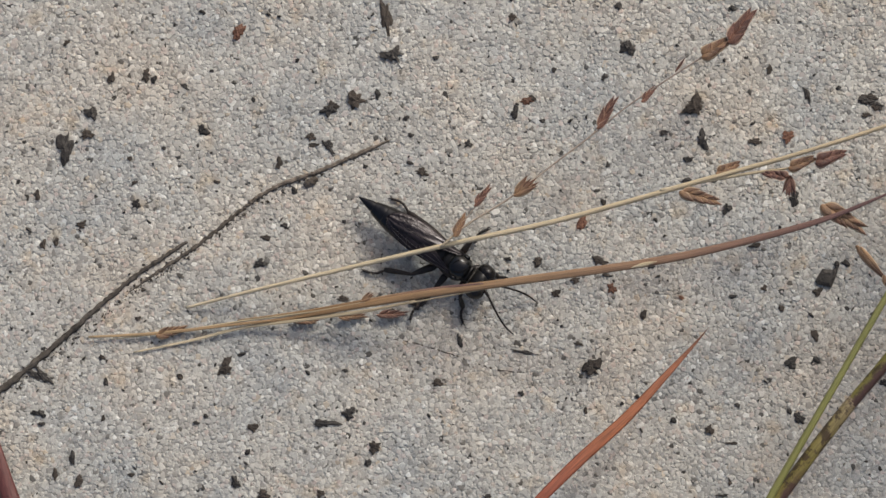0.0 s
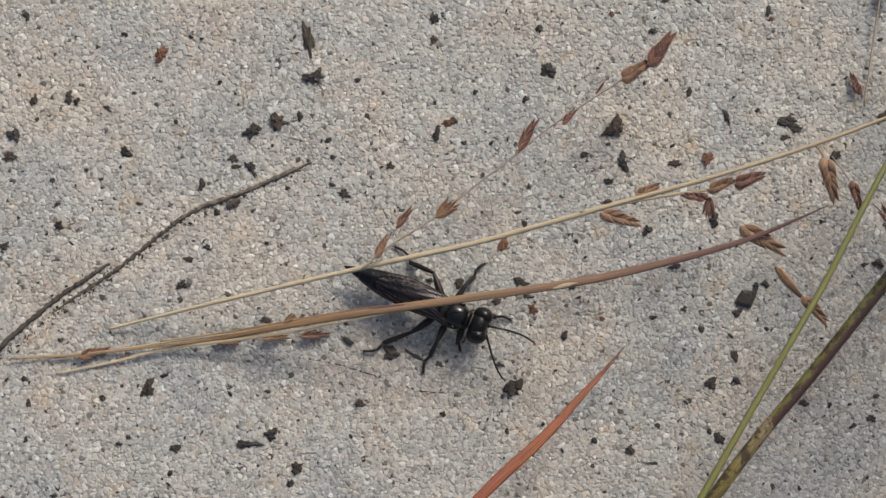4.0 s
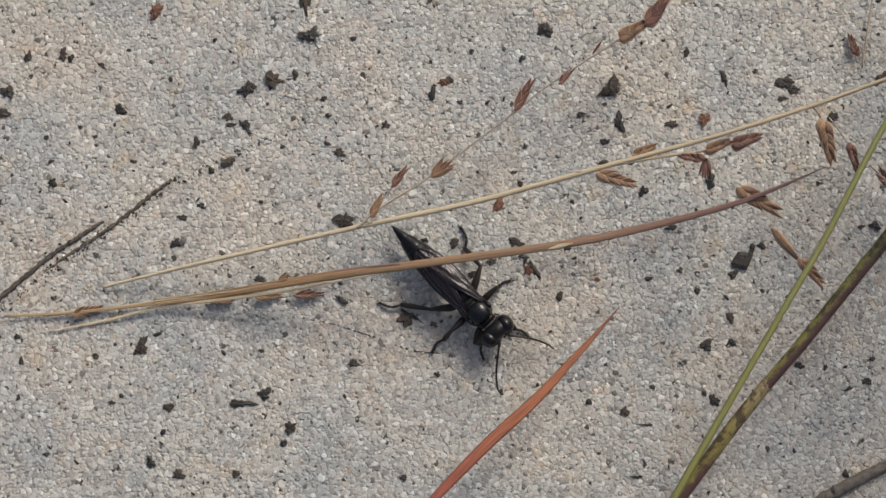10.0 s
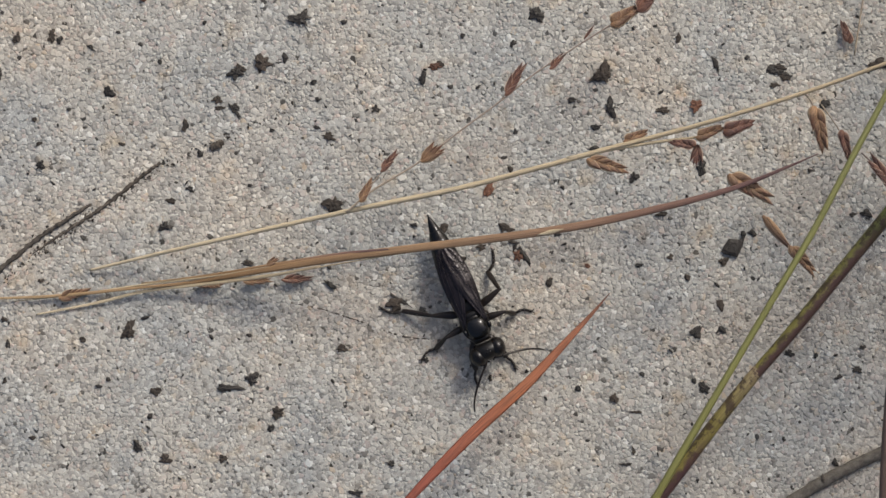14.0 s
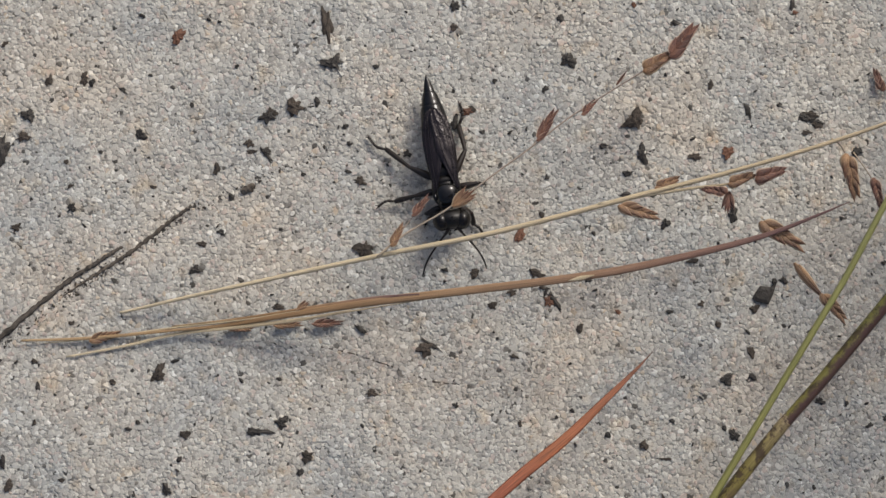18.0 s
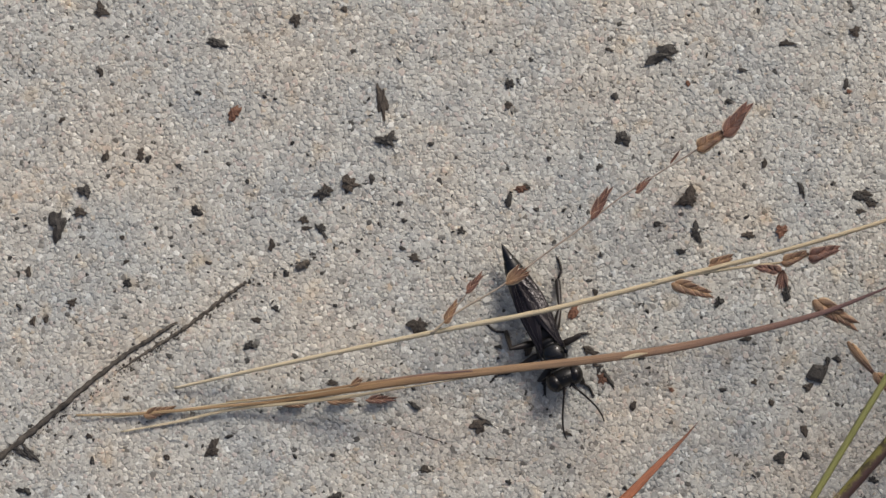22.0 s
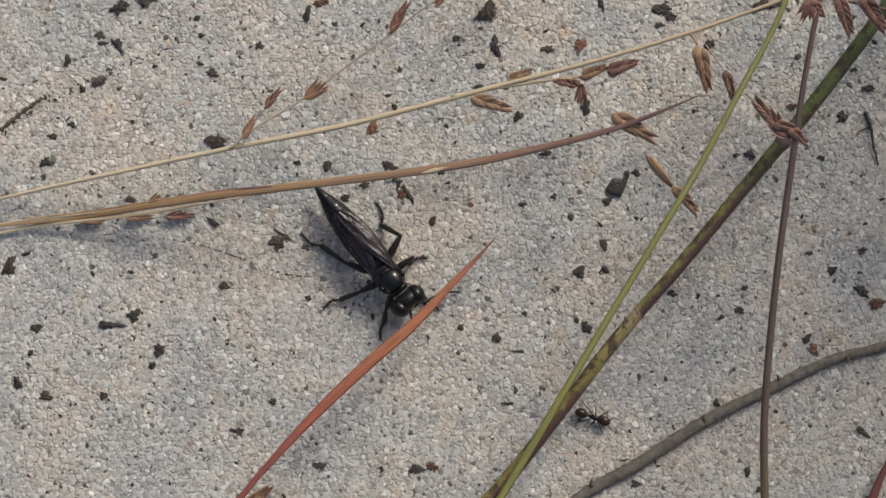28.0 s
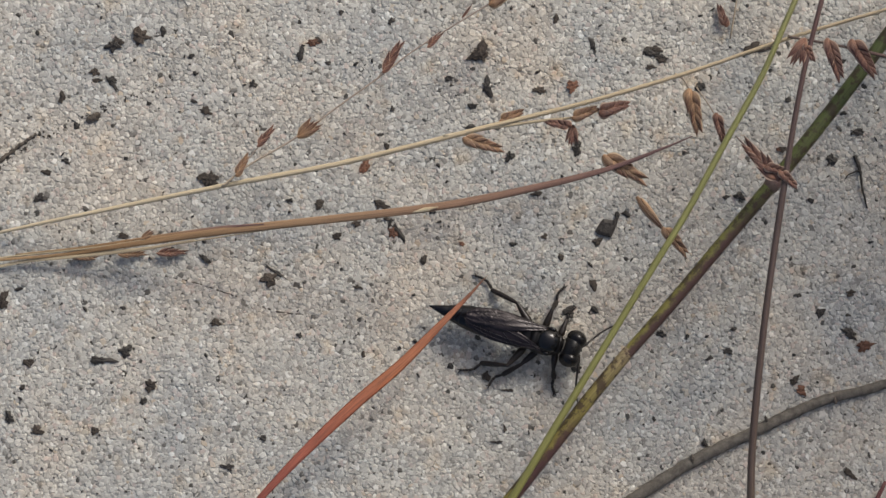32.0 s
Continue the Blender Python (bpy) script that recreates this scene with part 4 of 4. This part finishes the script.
def wing_mesh(side):
    """A folded forewing: a narrow sheet bowed over the abdomen."""
    bm = bmesh.new()
    n, m = 26, 8
    sheet = []
    for lift in (0.0, -0.9):
        rows = []
        for i in range(n + 1):
            u = i / n
            x = -4 - 150 * u
            inner = max(-9.0, 19 - 56 * u)
            outer = 24.0 + 6.0 * math.sin(math.pi * min(u * 0.95, 1)) ** 1.5 - 10 * max(u - 0.6, 0) ** 2 / 0.2
            if u > 0.82:
                w = math.sqrt(max(0.0, 1 - ((u - 0.82) / 0.18) ** 2))
                centre = (inner + outer) / 2 - 2
                inner, outer = centre + (inner - centre) * w, centre + (outer - centre) * w
            row = []
            for k in range(m + 1):
                y = 0.93 * (inner + (outer - inner) * k / m)
                over = 53 + 5 * min(2 * u, 1) - 1.5 * u * 6 - (y / 33.0) ** 2 * 11 + 0.9 * math.sin(k * 1.9 + u * 9) + (1.6 if side > 0 else 0) - 5 * max(u - 0.5, 0)
                row.append(bm.verts.new((x, y * side, over + lift - 4 * max(0.0, 1 - u * 4))))
            rows.append(row)
        sheet.append(rows)
    a, b = sheet
    for i in range(n):
        for k in range(m):
            bm.faces.new((a[i][k], a[i + 1][k], a[i + 1][k + 1], a[i][k + 1]))
            bm.faces.new((b[i][k + 1], b[i + 1][k + 1], b[i + 1][k], b[i][k]))
        for k in (0, m):
            bm.faces.new((a[i][k], b[i][k], b[i + 1][k], a[i + 1][k]))
    for i in (0, n):
        for k in range(m):
            bm.faces.new((a[i][k], a[i][k + 1], b[i][k + 1], b[i][k]))
    bmesh.ops.recalc_face_normals(bm, faces=bm.faces)
    return bm


for s in (1, -1):
    wing = part("wing", wing_mesh(s), WING, wasp, "smoky dark folded wing")
    for pts in (((-12, 22), (-60, 25.5), (-105, 23.5), (-138, 17)), ((-10, 17), (-55, 19), (-100, 17), (-146, 12)), ((-30, 15), (-60, 8), (-90, 3), (-120, 2)),
                ((-62, 25), (-72, 19), (-84, 10)), ((-100, 25), (-106, 18), (-112, 6)), ((-122, 22), (-126, 16), (-130, 6))):
        part("vein", sweep(bmesh.new(), [(x * 0.95, y * s * 0.93, 54.2 + 5 * min(-x / 80, 1) - (y / 35.5) ** 2 * 11 + x * 0.055 + (1.6 if s > 0 else 0) - 5 * max((-x - 8) / 160 - 0.5, 0), 0.36) for x, y in pts], steps=6, sides=5), VEIN, wing)

head = part("head", blob(bmesh.new(), (-1, 0, 0), (17, 28, 21), 4), BLACK, wasp)
for s in (1, -1):
    part("eye", blob(bmesh.new(), (2, 18.8 * s, 1), (18, 15, 20.5), 4, 0, 0, -0.2 * s), EYE, head, "large black compound eye")
    part("mandible", sweep(bmesh.new(), [(8, 11 * s, -14, 4), (17, 10 * s, -16, 3.2), (23, 3 * s, -17, 1.2)], steps=5, sides=8), BLACK, head)
    part("face_hair", blob(bmesh.new(), (12.5, 6 * s, -1), (4, 4, 9), 3, 0.1, 4), PALE, head, "pale silvery hair on the face")
part("clypeus", blob(bmesh.new(), (13, 0, -9), (6, 11, 8), 3), BLACK, head)
for x, y in ((-5, 0), (0, 3.5), (0, -3.5)):
    part("ocellus", blob(bmesh.new(), (x, y, 20.5), (1.6, 1.6, 1.4), 2), GLOSS, head)
HEAD = Vector((45, 0, 33))
FEELER = {s: Vector((15, 7 * s, 2)) for s in (1, -1)}
feelers = {}
for s in (1, -1):
    bm = sweep(bmesh.new(), [(0, 0, 0, 2.6), (7, 0, 1, 3.0), (14, 0, 2, 2.6)], steps=4, sides=8)
    sweep(bm, [(14, 0, 2, 1.9), (34, 2.0 * s, 2, 1.9), (62, 3.0 * s, -2, 1.8), (84, 0.5 * s, -8, 1.6), (98, -4 * s, -12, 1.0)], steps=7, sides=8, rough=0.06, seed=s + 3)
    feelers[s] = part("antenna", bm, LEG, wasp)

# legs: hip, then the lengths of thigh, shin and foot
HIPS = {"front": (Vector((20, 13, 18)), 31, 28, 28), "middle": (Vector((-10, 18, 17)), 39, 39, 32), "hind": (Vector((-32, 17, 18)), 50, 55, 40)}
legs = {}
for row, (hip, thigh, shin, foot) in HIPS.items():
    for s in (1, -1):
        part("coxa", blob(bmesh.new(), (hip.x, (hip.y - 2) * s, hip.z), (8, 7, 8), 3), BLACK, wasp)
        fat = 7.0 if row == "hind" else 6.4
        femur = part("femur", sweep(bmesh.new(), [(-2, 0, 0, 3), (thigh * 0.25, 0, 0, fat), (thigh * 0.6, 0, 0, fat * 0.85), (thigh, 0, 0, 3), (thigh + 2, 0, 0, 1.6)], steps=5, sides=10), LEG, wasp)
        tibia = part("tibia", sweep(bmesh.new(), [(-2, 0, 0, 2.8), (shin * 0.2, 0, 0, 3.8), (shin * 0.7, 0, 0, 5.0), (shin, 0, 0, 4.2), (shin + 1.5, 0, 0, 2.2)], steps=5, sides=9), LEG, wasp)
        for i in range(5):
            part("spine", sweep(bmesh.new(), [(0, 0, 0, 0.8), (4, 0, 4 + i % 2, 0.15)], steps=2, sides=5), LEG, tibia).location = Vector((shin * (0.3 + 0.15 * i), (2.5 if i % 2 else -2.5), 2)) * K
        tarsus, x, bow = None, 0.0, {"front": 3.0, "middle": 4.0, "hind": -5.0}[row]
        for share in (0.42, 0.2, 0.14, 0.1, 0.14):
            ends = [x, x + foot * share * 0.85, x + foot * share]
            bm = sweep(bmesh.new(), [(e, s * bow * math.sin(math.pi * e / foot * 1.15), 1.5 * math.sin(math.pi * e / foot), r) for e, r in zip(ends, (2.0, 2.8, 1.9))], steps=2, sides=7)
            joint = part("tarsal_joint" if tarsus else "tarsus", bm, LEG, tarsus or wasp)
            tarsus = tarsus or joint
            x += foot * share
        for c in (1, -1):
            part("claw", sweep(bmesh.new(), [(foot - 1, -s * bow * 0.4, 0, 1.2), (foot + 3, 2.5 * c - s * bow * 0.45, 0.5, 0.9), (foot + 5, 4 * c - s * bow * 0.5, -1.2, 0.2)], steps=3, sides=5), LEG, tarsus)
        legs[row, s] = (femur, tibia, tarsus)


def aim(origin, target, up=(0, 0, 1)):
    """A pose at origin whose x runs to target."""
    x = (target - origin).normalized()
    y = Vector(up).cross(x)
    y = y.normalized() if y.length > 1e-4 else Vector((0, 1, 0))
    z = x.cross(y)
    m = Matrix((x, y, z)).transposed().to_4x4()
    m.translation = origin * K
    return m


def leg_poses(row, s, foot):
    """Thigh, shin and foot of a leg that stands at foot, in the wasp's space."""
    hip, a, b, c = HIPS[row]
    hip = Vector((hip.x, hip.y * s, hip.z))
    out = Vector((foot.x - hip.x, foot.y - hip.y, 0))
    reach = out.length
    out = out.normalized() if reach > 1 else Vector((0, s, 0))
    ankle = hip + out * max(reach - c * 0.85, 12)
    ankle.z = -10.0
    d = ankle - hip
    if d.length > (a + b) * 0.985:
        ankle = hip + d.normalized() * (a + b) * 0.985
        d = ankle - hip
    if d.length < abs(a - b) + 4:
        ankle = hip + d.normalized() * (abs(a - b) + 4)
        d = ankle - hip
    along = (a * a - b * b + d.length_squared) / (2 * d.length)
    high = math.sqrt(max(a * a - along * along, 0.0))
    axis = d.normalized()
    lift = Vector((0.25 if row == "hind" else 0.0, 1.0 * s, 0.8))
    lift = (lift - axis * lift.dot(axis)).normalized()
    knee = hip + axis * along + lift * high
    knee.z = max(knee.z, -10.0)
    tip = Vector((foot.x, foot.y, -13.5))
    if (tip - ankle).length < 4:
        tip = ankle + out * c
        tip.z = -13.5
    return aim(hip, knee), aim(knee, ankle), aim(ankle, tip)


# ---- a small black ant ----
ant = thing("ant", "small dark ant with a big brown head running over the sand", "ant")
part("gaster", blob(bmesh.new(), (-18, 0, 11), (12, 8.5, 8), 3), UMBER, ant)
part("petiole", blob(bmesh.new(), (-5, 0, 9), (3, 2.4, 3.4), 2), BLACK, ant)
part("mesosoma", lathe([(-4, 9, 1.5, 1.5), (0, 10, 3.6, 3.6), (8, 11.5, 4.6, 4.4), (15, 11, 3, 3), (17, 10.5, 1.5, 1.5)], 12), BLACK, ant)
part("head", blob(bmesh.new(), (25, 0, 11), (11, 9, 7), 3), UMBER, ant, "big dark brown head")
for s in (1, -1):
    part("antenna", sweep(bmesh.new(), [(32, 3 * s, 12, 0.8), (38, 10 * s, 13, 0.8), (48, 11 * s, 9, 0.7)], steps=4, sides=6), LEG, ant)
    for hip, foot in ((13, 26), (8, 2), (3, -20)):
        part("leg", sweep(bmesh.new(), [(hip, 3 * s, 9, 1.1), ((hip + foot) / 2, 11 * s, 15, 1.0), (foot, 18 * s, 4, 0.8), (foot + (3 if foot > 10 else -3), 22 * s, 2, 0.5)], steps=5, sides=6), LEG, ant)


# ---- what moves ----
def motions():
    steps = []

    def step(t, tail, head_at, **feet):
        steps.append((t, Vector(tail), Vector(head_at), {k: Vector((*v, 0)) for k, v in feet.items()}))

    # seconds, tail tip, head, then the feet (left and right, front, middle, hind) and antenna tips that are set, on the plan
    step(0, (-145, 184), (65, 35), lh=(-87, 186), lm=(77, 129), rh=(-134, 56), rm=(-74, -48), rf=(36, -32), al=(141, 13), ar=(123, -59))
    step(0.5, (-114, 172), (73, -1))
    step(1, (-80, 158), (125, -10), lh=(54, 154), lm=(141, 81), rh=(-98, 50), rm=(-25, -70), rf=(89, -45), al=(207, -9), ar=(172, -106))
    step(1.5, (-84, 129), (146, 45))
    step(2, (-69, 122), (161, 31), lh=(63, 152), lm=(156, 142), rh=(-46, -1), rm=(44, -59), rf=(150, -9), al=(257, 32), ar=(261, -33))
    step(2.5, (-48, 117), (183, 12))
    step(3, (-40, 125), (186, -2), lh=(74, 161), lm=(200, 115), rh=(-12, -36), rm=(61, -73), rf=(166, -46), al=(279, -11), ar=(234, -98))
    step(3.5, (-30, 123), (196, 10))
    step(4, (-31, 98), (199, -5), lh=(61, 135), lm=(212, 105), rh=(5, -49), rm=(106, -82), rf=(171, -42), al=(287, -28), ar=(244, -97))
    step(4.5, (-11, 92), (206, -29), lh=(66, 130), lm=(207, 100), rh=(36, -57), rm=(109, -92), rf=(192, -92), al=(297, -43), ar=(216, -133))
    step(6.5, (17, 103), (221, -44), lh=(126, 115), lm=(242, 70), rh=(17, -56), rm=(119, -101), rf=(172, -76), al=(337, -47), ar=(257, -149))
    step(7, (37, 96), (239, -54), lh=(134, 113), lm=(235, 58), rh=(15, -58), rm=(121, -103), rf=(220, -118), al=(339, -61), ar=(228, -157))
    step(7.5, (30, 90), (235, -51))
    step(8, (34, 92), (237, -56), lh=(162, 93), lm=(229, 40), rh=(19, -62), rm=(127, -112), rf=(215, -108), al=(346, -64), ar=(262, -164))
    step(8.5, (60, 97), (239, -74))
    step(9, (57, 95), (245, -70), lh=(187, 83), lm=(283, 13), rh=(30, -59), rm=(133, -108), rf=(233, -128), al=(338, -83), ar=(276, -174))
    step(9.5, (54, 95), (244, -68))
    step(10, (62, 96), (240, -83), lh=(184, 96), lm=(266, 5), rh=(33, -36), rm=(133, -118), rf=(221, -130), al=(330, -108), ar=(246, -191))
    step(10.5, (43, 90), (239, -71))
    step(11, (80, 91), (242, -97), lh=(191, 93), lm=(288, -0), rh=(33, -47), rm=(134, -124), rf=(222, -151), al=(345, -132), ar=(231, -205))
    step(11.5, (91, 102), (238, -99))
    step(12, (113, 110), (238, -100), lh=(197, 91), lm=(286, -10), rh=(41, -54), rm=(135, -134), al=(345, -108), ar=(218, -197))
    step(12.5, (101, 89), (235, -115))
    step(13, (110, 79), (261, -110), lh=(216, 74), lm=(296, -21), rh=(59, -45), rm=(135, -150), rf=(241, -172), al=(358, -53), ar=(257, -210))
    step(13.5, (139, 86), (253, -130))
    step(14, (142, 89), (245, -143), lh=(257, 28), lm=(322, -72), rh=(56, -72), rm=(136, -157), al=(350, -138), ar=(228, -233))
    step(14.5, (109, 79), (266, -118), lh=(215, 35), lm=(311, -32), rh=(53, -70), rm=(182, -170), rf=(227, -140), al=(349, -70), ar=(313, -207))
    step(16.5, (118, 66), (268, -147), lh=(241, 36), lm=(319, -48), rh=(95, -108), rm=(160, -175), rf=(232, -174), al=(353, -140), ar=(285, -238))
    step(17, (82, 102), (244, -102), lh=(168, 106), lm=(281, 7), rh=(40, -36), rm=(112, -113), rf=(219, -146), al=(338, -109), ar=(266, -197))
    step(17.5, (32, 297), (166, 98))
    step(18, (78, 417), (127, 166), lh=(140, 369), lm=(179, 233), rh=(-40, 320), rm=(-18, 186), rf=(83, 161), lf=(183, 143), al=(173, 108), ar=(79, 74))
    step(18.5, (147, 454), (110, 216))
    step(19, (146, 467), (102, 214), lh=(205, 361), lm=(184, 219), rh=(32, 382), rm=(3, 260), rf=(53, 178), lf=(136, 206), al=(145, 114), ar=(55, 114))
    step(19.5, (145, 440), (102, 195))
    step(20, (123, 423), (120, 172), lh=(198, 353), lm=(193, 194), rh=(26, 358), rm=(-2, 252), rf=(82, 159), al=(167, 80), ar=(86, 68))
    step(20.5, (123, 357), (134, 113))
    step(21, (114, 315), (179, 71), lh=(212, 248), lm=(234, 148), rh=(22, 203), rm=(50, 83), al=(260, 27), ar=(174, -15))
    step(21.5, (118, 293), (189, 54))
    step(22, (119, 257), (233, 23), lh=(221, 237), lm=(269, 105), rh=(98, 116), rm=(107, 18), rf=(201, -0), ar=(236, -65), al=(285, -24))
    step(22.5, (141, 244), (245, 4))
    step(23, (164, 203), (261, -12), lh=(240, 199), lm=(298, 62), rh=(93, 92), rm=(137, -30), rf=(223, -49), lf=(305, -32), al=(345, -83), ar=(252, -120))
    step(23.5, (161, 191), (242, -38))
    step(24, (149, 178), (264, -60), lh=(253, 133), lm=(310, 33), rh=(99, 25), rm=(131, -60), rf=(216, -79), lf=(291, -57), al=(342, -122), ar=(245, -164))
    step(24.5, (170, 164), (246, -87), lh=(253, 114), lm=(315, 19), rh=(118, 26), rm=(132, -74), rf=(215, -128), lf=(287, -82), al=(323, -154), ar=(209, -187))
    step(26.5, (196, 80), (277, -162), lh=(301, 19), lm=(347, -86), rh=(107, 1), rm=(151, -169), rf=(233, -178), al=(361, -182), ar=(277, -233))
    step(27, (199, 73), (284, -164), lh=(306, 25), lm=(344, -90), rh=(120, -50), rm=(154, -180), rf=(242, -189), al=(341, -174), ar=(292, -270))
    step(27.5, (162, 24), (292, -159))
    step(28, (153, 28), (305, -156), lh=(261, 3), lm=(342, -87), rh=(124, -49), rm=(159, -180), rf=(268, -226), al=(329, -107), ar=(315, -187))
    step(28.5, (182, 77), (286, -164))
    step(29, (185, 55), (296, -169), lh=(286, -36), lm=(344, -89), rh=(128, -74), rm=(167, -182), rf=(275, -238), al=(376, -193), ar=(307, -252))
    step(29.5, (185, 56), (282, -165))
    step(30, (92, -44), (339, -113), lh=(178, -4), lm=(303, -42), rh=(141, -125), rm=(272, -212), rf=(311, -164), al=(385, -25), ar=(427, -171))
    step(30.3, (126, -50), (365, -136))
    step(30.5, (177, -107), (409, -107))
    step(30.7, (329, -207), (428, 4))
    step(30.9, (388, -206), (334, 25))
    step(31, (459, -137), (271, 22), lh=(328, -165), lm=(262, -113), lf=(250, -17), rm=(363, 56), rh=(474, -27), rf=(313, 40), al=(183, -23), ar=(185, 95))
    step(31.2, (405, 38), (219, -107), lh=(400, -71), lm=(332, -168), lf=(246, -170), rh=(348, 48), rm=(175, -22), rf=(181, -76), al=(222, -201), ar=(111, -134))
    step(31.5, (250, 17), (323, -212), lh=(372, -47), lm=(414, -158), lf=(365, -207), rh=(183, -71), rm=(214, -198), rf=(267, -239), al=(420, -226), ar=(335, -308))
    step(31.8, (261, -86), (482, -106), lh=(351, -24), lm=(483, -22), lf=(494, -52), rh=(292, -176), rm=(423, -244), rf=(512, -179), al=(578, -62), ar=(541, -203))
    step(32, (381, -109), (606, -171), lh=(455, -49), lm=(606, -66), lf=(624, -103), rh=(432, -215), rm=(450, -260), rf=(593, -249), al=(677, -145), ar=(629, -237))

    rest = {"f": ("front", Vector((88, 36, 0))), "m": ("middle", Vector((14, 92, 0))), "h": ("hind", Vector((-104, 92, 0)))}
    body, tracks = [], {}
    for t, tail, nose, feet in steps:
        d = (nose - tail).normalized()
        middle = (nose - d * 45 + tail + d * 216) / 2
        body.append((t, pose(middle.x * K, middle.y * K, (relief(middle.x, middle.y) + 17) * K, 0, 0, math.degrees(math.atan2(d.y, d.x)))))
    turned = {t: m for t, m in body}

    def local(t, v):
        return (turned[t].inverted() @ (v * K)) / K

    def rested(t, side, row):
        p = rest[row][1].copy()
        p.y *= side
        return (turned[t] @ (p * K)) / K

    for side, mark in ((1, "l"), (-1, "r")):
        for row in "fmh":
            known = [(t, feet[mark + row]) for t, _, _, feet in steps if mark + row in feet]
            for t, _, _, feet in steps:
                if mark + row in feet:
                    spot = feet[mark + row]
                else:
                    before = [q for q in known if q[0] < t]
                    after = [q for q in known if q[0] > t]
                    if before and after and after[0][0] - before[-1][0] <= 1.05:
                        share = (t - before[-1][0]) / (after[0][0] - before[-1][0])
                        spot = before[-1][1].lerp(after[0][1], share)
                        # keep the foot within the leg's reach while the body turns
                        spot = spot.lerp(rested(t, side, row), 0.35)
                    else:
                        spot = rested(t, side, row)
                for ob, m in zip(legs[rest[row][0], side], leg_poses(rest[row][0], side, local(t, spot))):
                    tracks.setdefault(ob, []).append((t, m))
        known = [(t, local(t, feet["a" + mark])) for t, _, _, feet in steps if "a" + mark in feet]
        for t, _, _, feet in steps:
            before = [q for q in known if q[0] <= t]
            after = [q for q in known if q[0] >= t]
            a, b = before[-1], after[0]
            tip = a[1].lerp(b[1], (t - a[0]) / (b[0] - a[0]) if b[0] > a[0] else 0.0)
            root = HEAD + FEELER[side]
            tip.z = 14
            if tip.x < root.x + 15:
                tip.x = root.x + 15
            tracks.setdefault(feelers[side], []).append((t, aim(root, tip)))
    for t, _, _, feet in steps:
        sway = 5 * math.sin(t * 2.3) + 3 * math.sin(t * 5.1)
        tracks.setdefault(head, []).append((t, pose(HEAD.x * K, HEAD.y * K, HEAD.z * K, 0, 14 + 3 * math.sin(t * 3.1), sway)))
    walk(wasp, body)
    for ob, rows in tracks.items():
        walk(ob, rows)

    # the twig's end is slowly buried
    walk(buried, [(0.0, pose(0, 0, 0)), (5.0, pose(0, 0, 0)), (6.5, pose(0, 0, -1.5 * K)), (8.6, pose(0, 0, -16 * K)), (32.0, pose(0, 0, -16 * K))])

    def shove(ob, rows):
        walk(ob, [(t, pose(x * K, y * K, ob.location.z - sum(deep) * K, 0, 0, turn)) for t, x, y, turn, *deep in rows])

    # loose crumbs that the wasp drags and kicks about
    shove(dragged, [(0, -46, 4, 0), (1.4, -46, 4, 0), (1.7, -6, -18, 20), (2, -4, -19, 25), (3, 38, -41, 60), (4, 47, -52, 70), (6.5, 67, -56, 80), (8, 75, -63, 110), (9, 84, -64, 120), (32, 84, -64, 120)])
    shove(kicked, [(0, 265, -114, -30), (4.7, 265, -114, -30), (5.4, 280, -90, -10, 14), (6.5, 310, -45, 0, 22), (7.2, 316, -37, 0, 16), (8, 316, -37, 0), (9, 291, -57, 20), (9.3, 285, -55, 25), (9.6, -26, 111, 100), (32, -26, 111, 100)])
    shove(stick, [(0, 146, -88, -8), (1, 142, -86, -8), (1.1, 106, -65, -14), (1.2, 76, -53, -30), (1.4, 77, -56, -40), (3, 84, -52, -40), (4, 91, -57, -30), (32, 96, -50, -30)])
    shove(flake, [(0, 31, -68, 90), (0.45, 31, -68, 90), (0.7, -30, -30, 130), (32, -30, -30, 130)])

    for ob, (x, y, turn) in zip(spilled, ((312, 26, 35), (296, 42, -20))):
        shove(ob, [(0, x, y, turn, 24), (5.0, x, y, turn, 24), (6.4, x, y, turn), (32, x, y, turn)])

    # the red blade sways about its foot when the wasp knocks it
    foot = Matrix.Translation(Vector((-63, -590, 200)) * K)
    sway = [(0, 0), (1.5, 6), (2.5, -3), (4, -8), (6.5, -8), (9, -9), (13, -12), (14.5, -8), (16.5, 7), (17, 50), (17.5, 37), (18, 21), (18.5, 21), (19, 3), (20, 16), (21, 13), (22, 2), (24, 0), (30, 0), (30.6, 4), (31.5, 3), (32, 0)]
    walk(red, [(t, foot @ pose(0, 0, 0, 0, 0, math.degrees(-push / 760)) @ foot.inverted()) for t, push in sway])

    # the ant runs in under the stems and away over the sand
    way = [(0, -300, -1500), (27.4, -60, -1000), (27.6, 400, -560), (27.8, 520, -456), (27.9, 572, -396), (28.0, 640, -362), (28.1, 676, -430), (28.2, 708, -456), (28.3, 742, -468), (28.4, 848, -452), (28.5, 985, -392), (28.6, 1039, -275), (28.7, 1136, -175), (29.2, 1700, 300), (32, 4000, 1600)]
    rows = []
    for i, (t, x, y) in enumerate(way):
        a, b = way[max(i - 1, 0)], way[min(i + 1, len(way) - 1)]
        rows.append((t, pose(x * K, y * K, (relief(x, y) + 3) * K, 0, 0, math.degrees(math.atan2(b[2] - a[2], b[1] - a[1])))))
    walk(ant, rows)


motions()
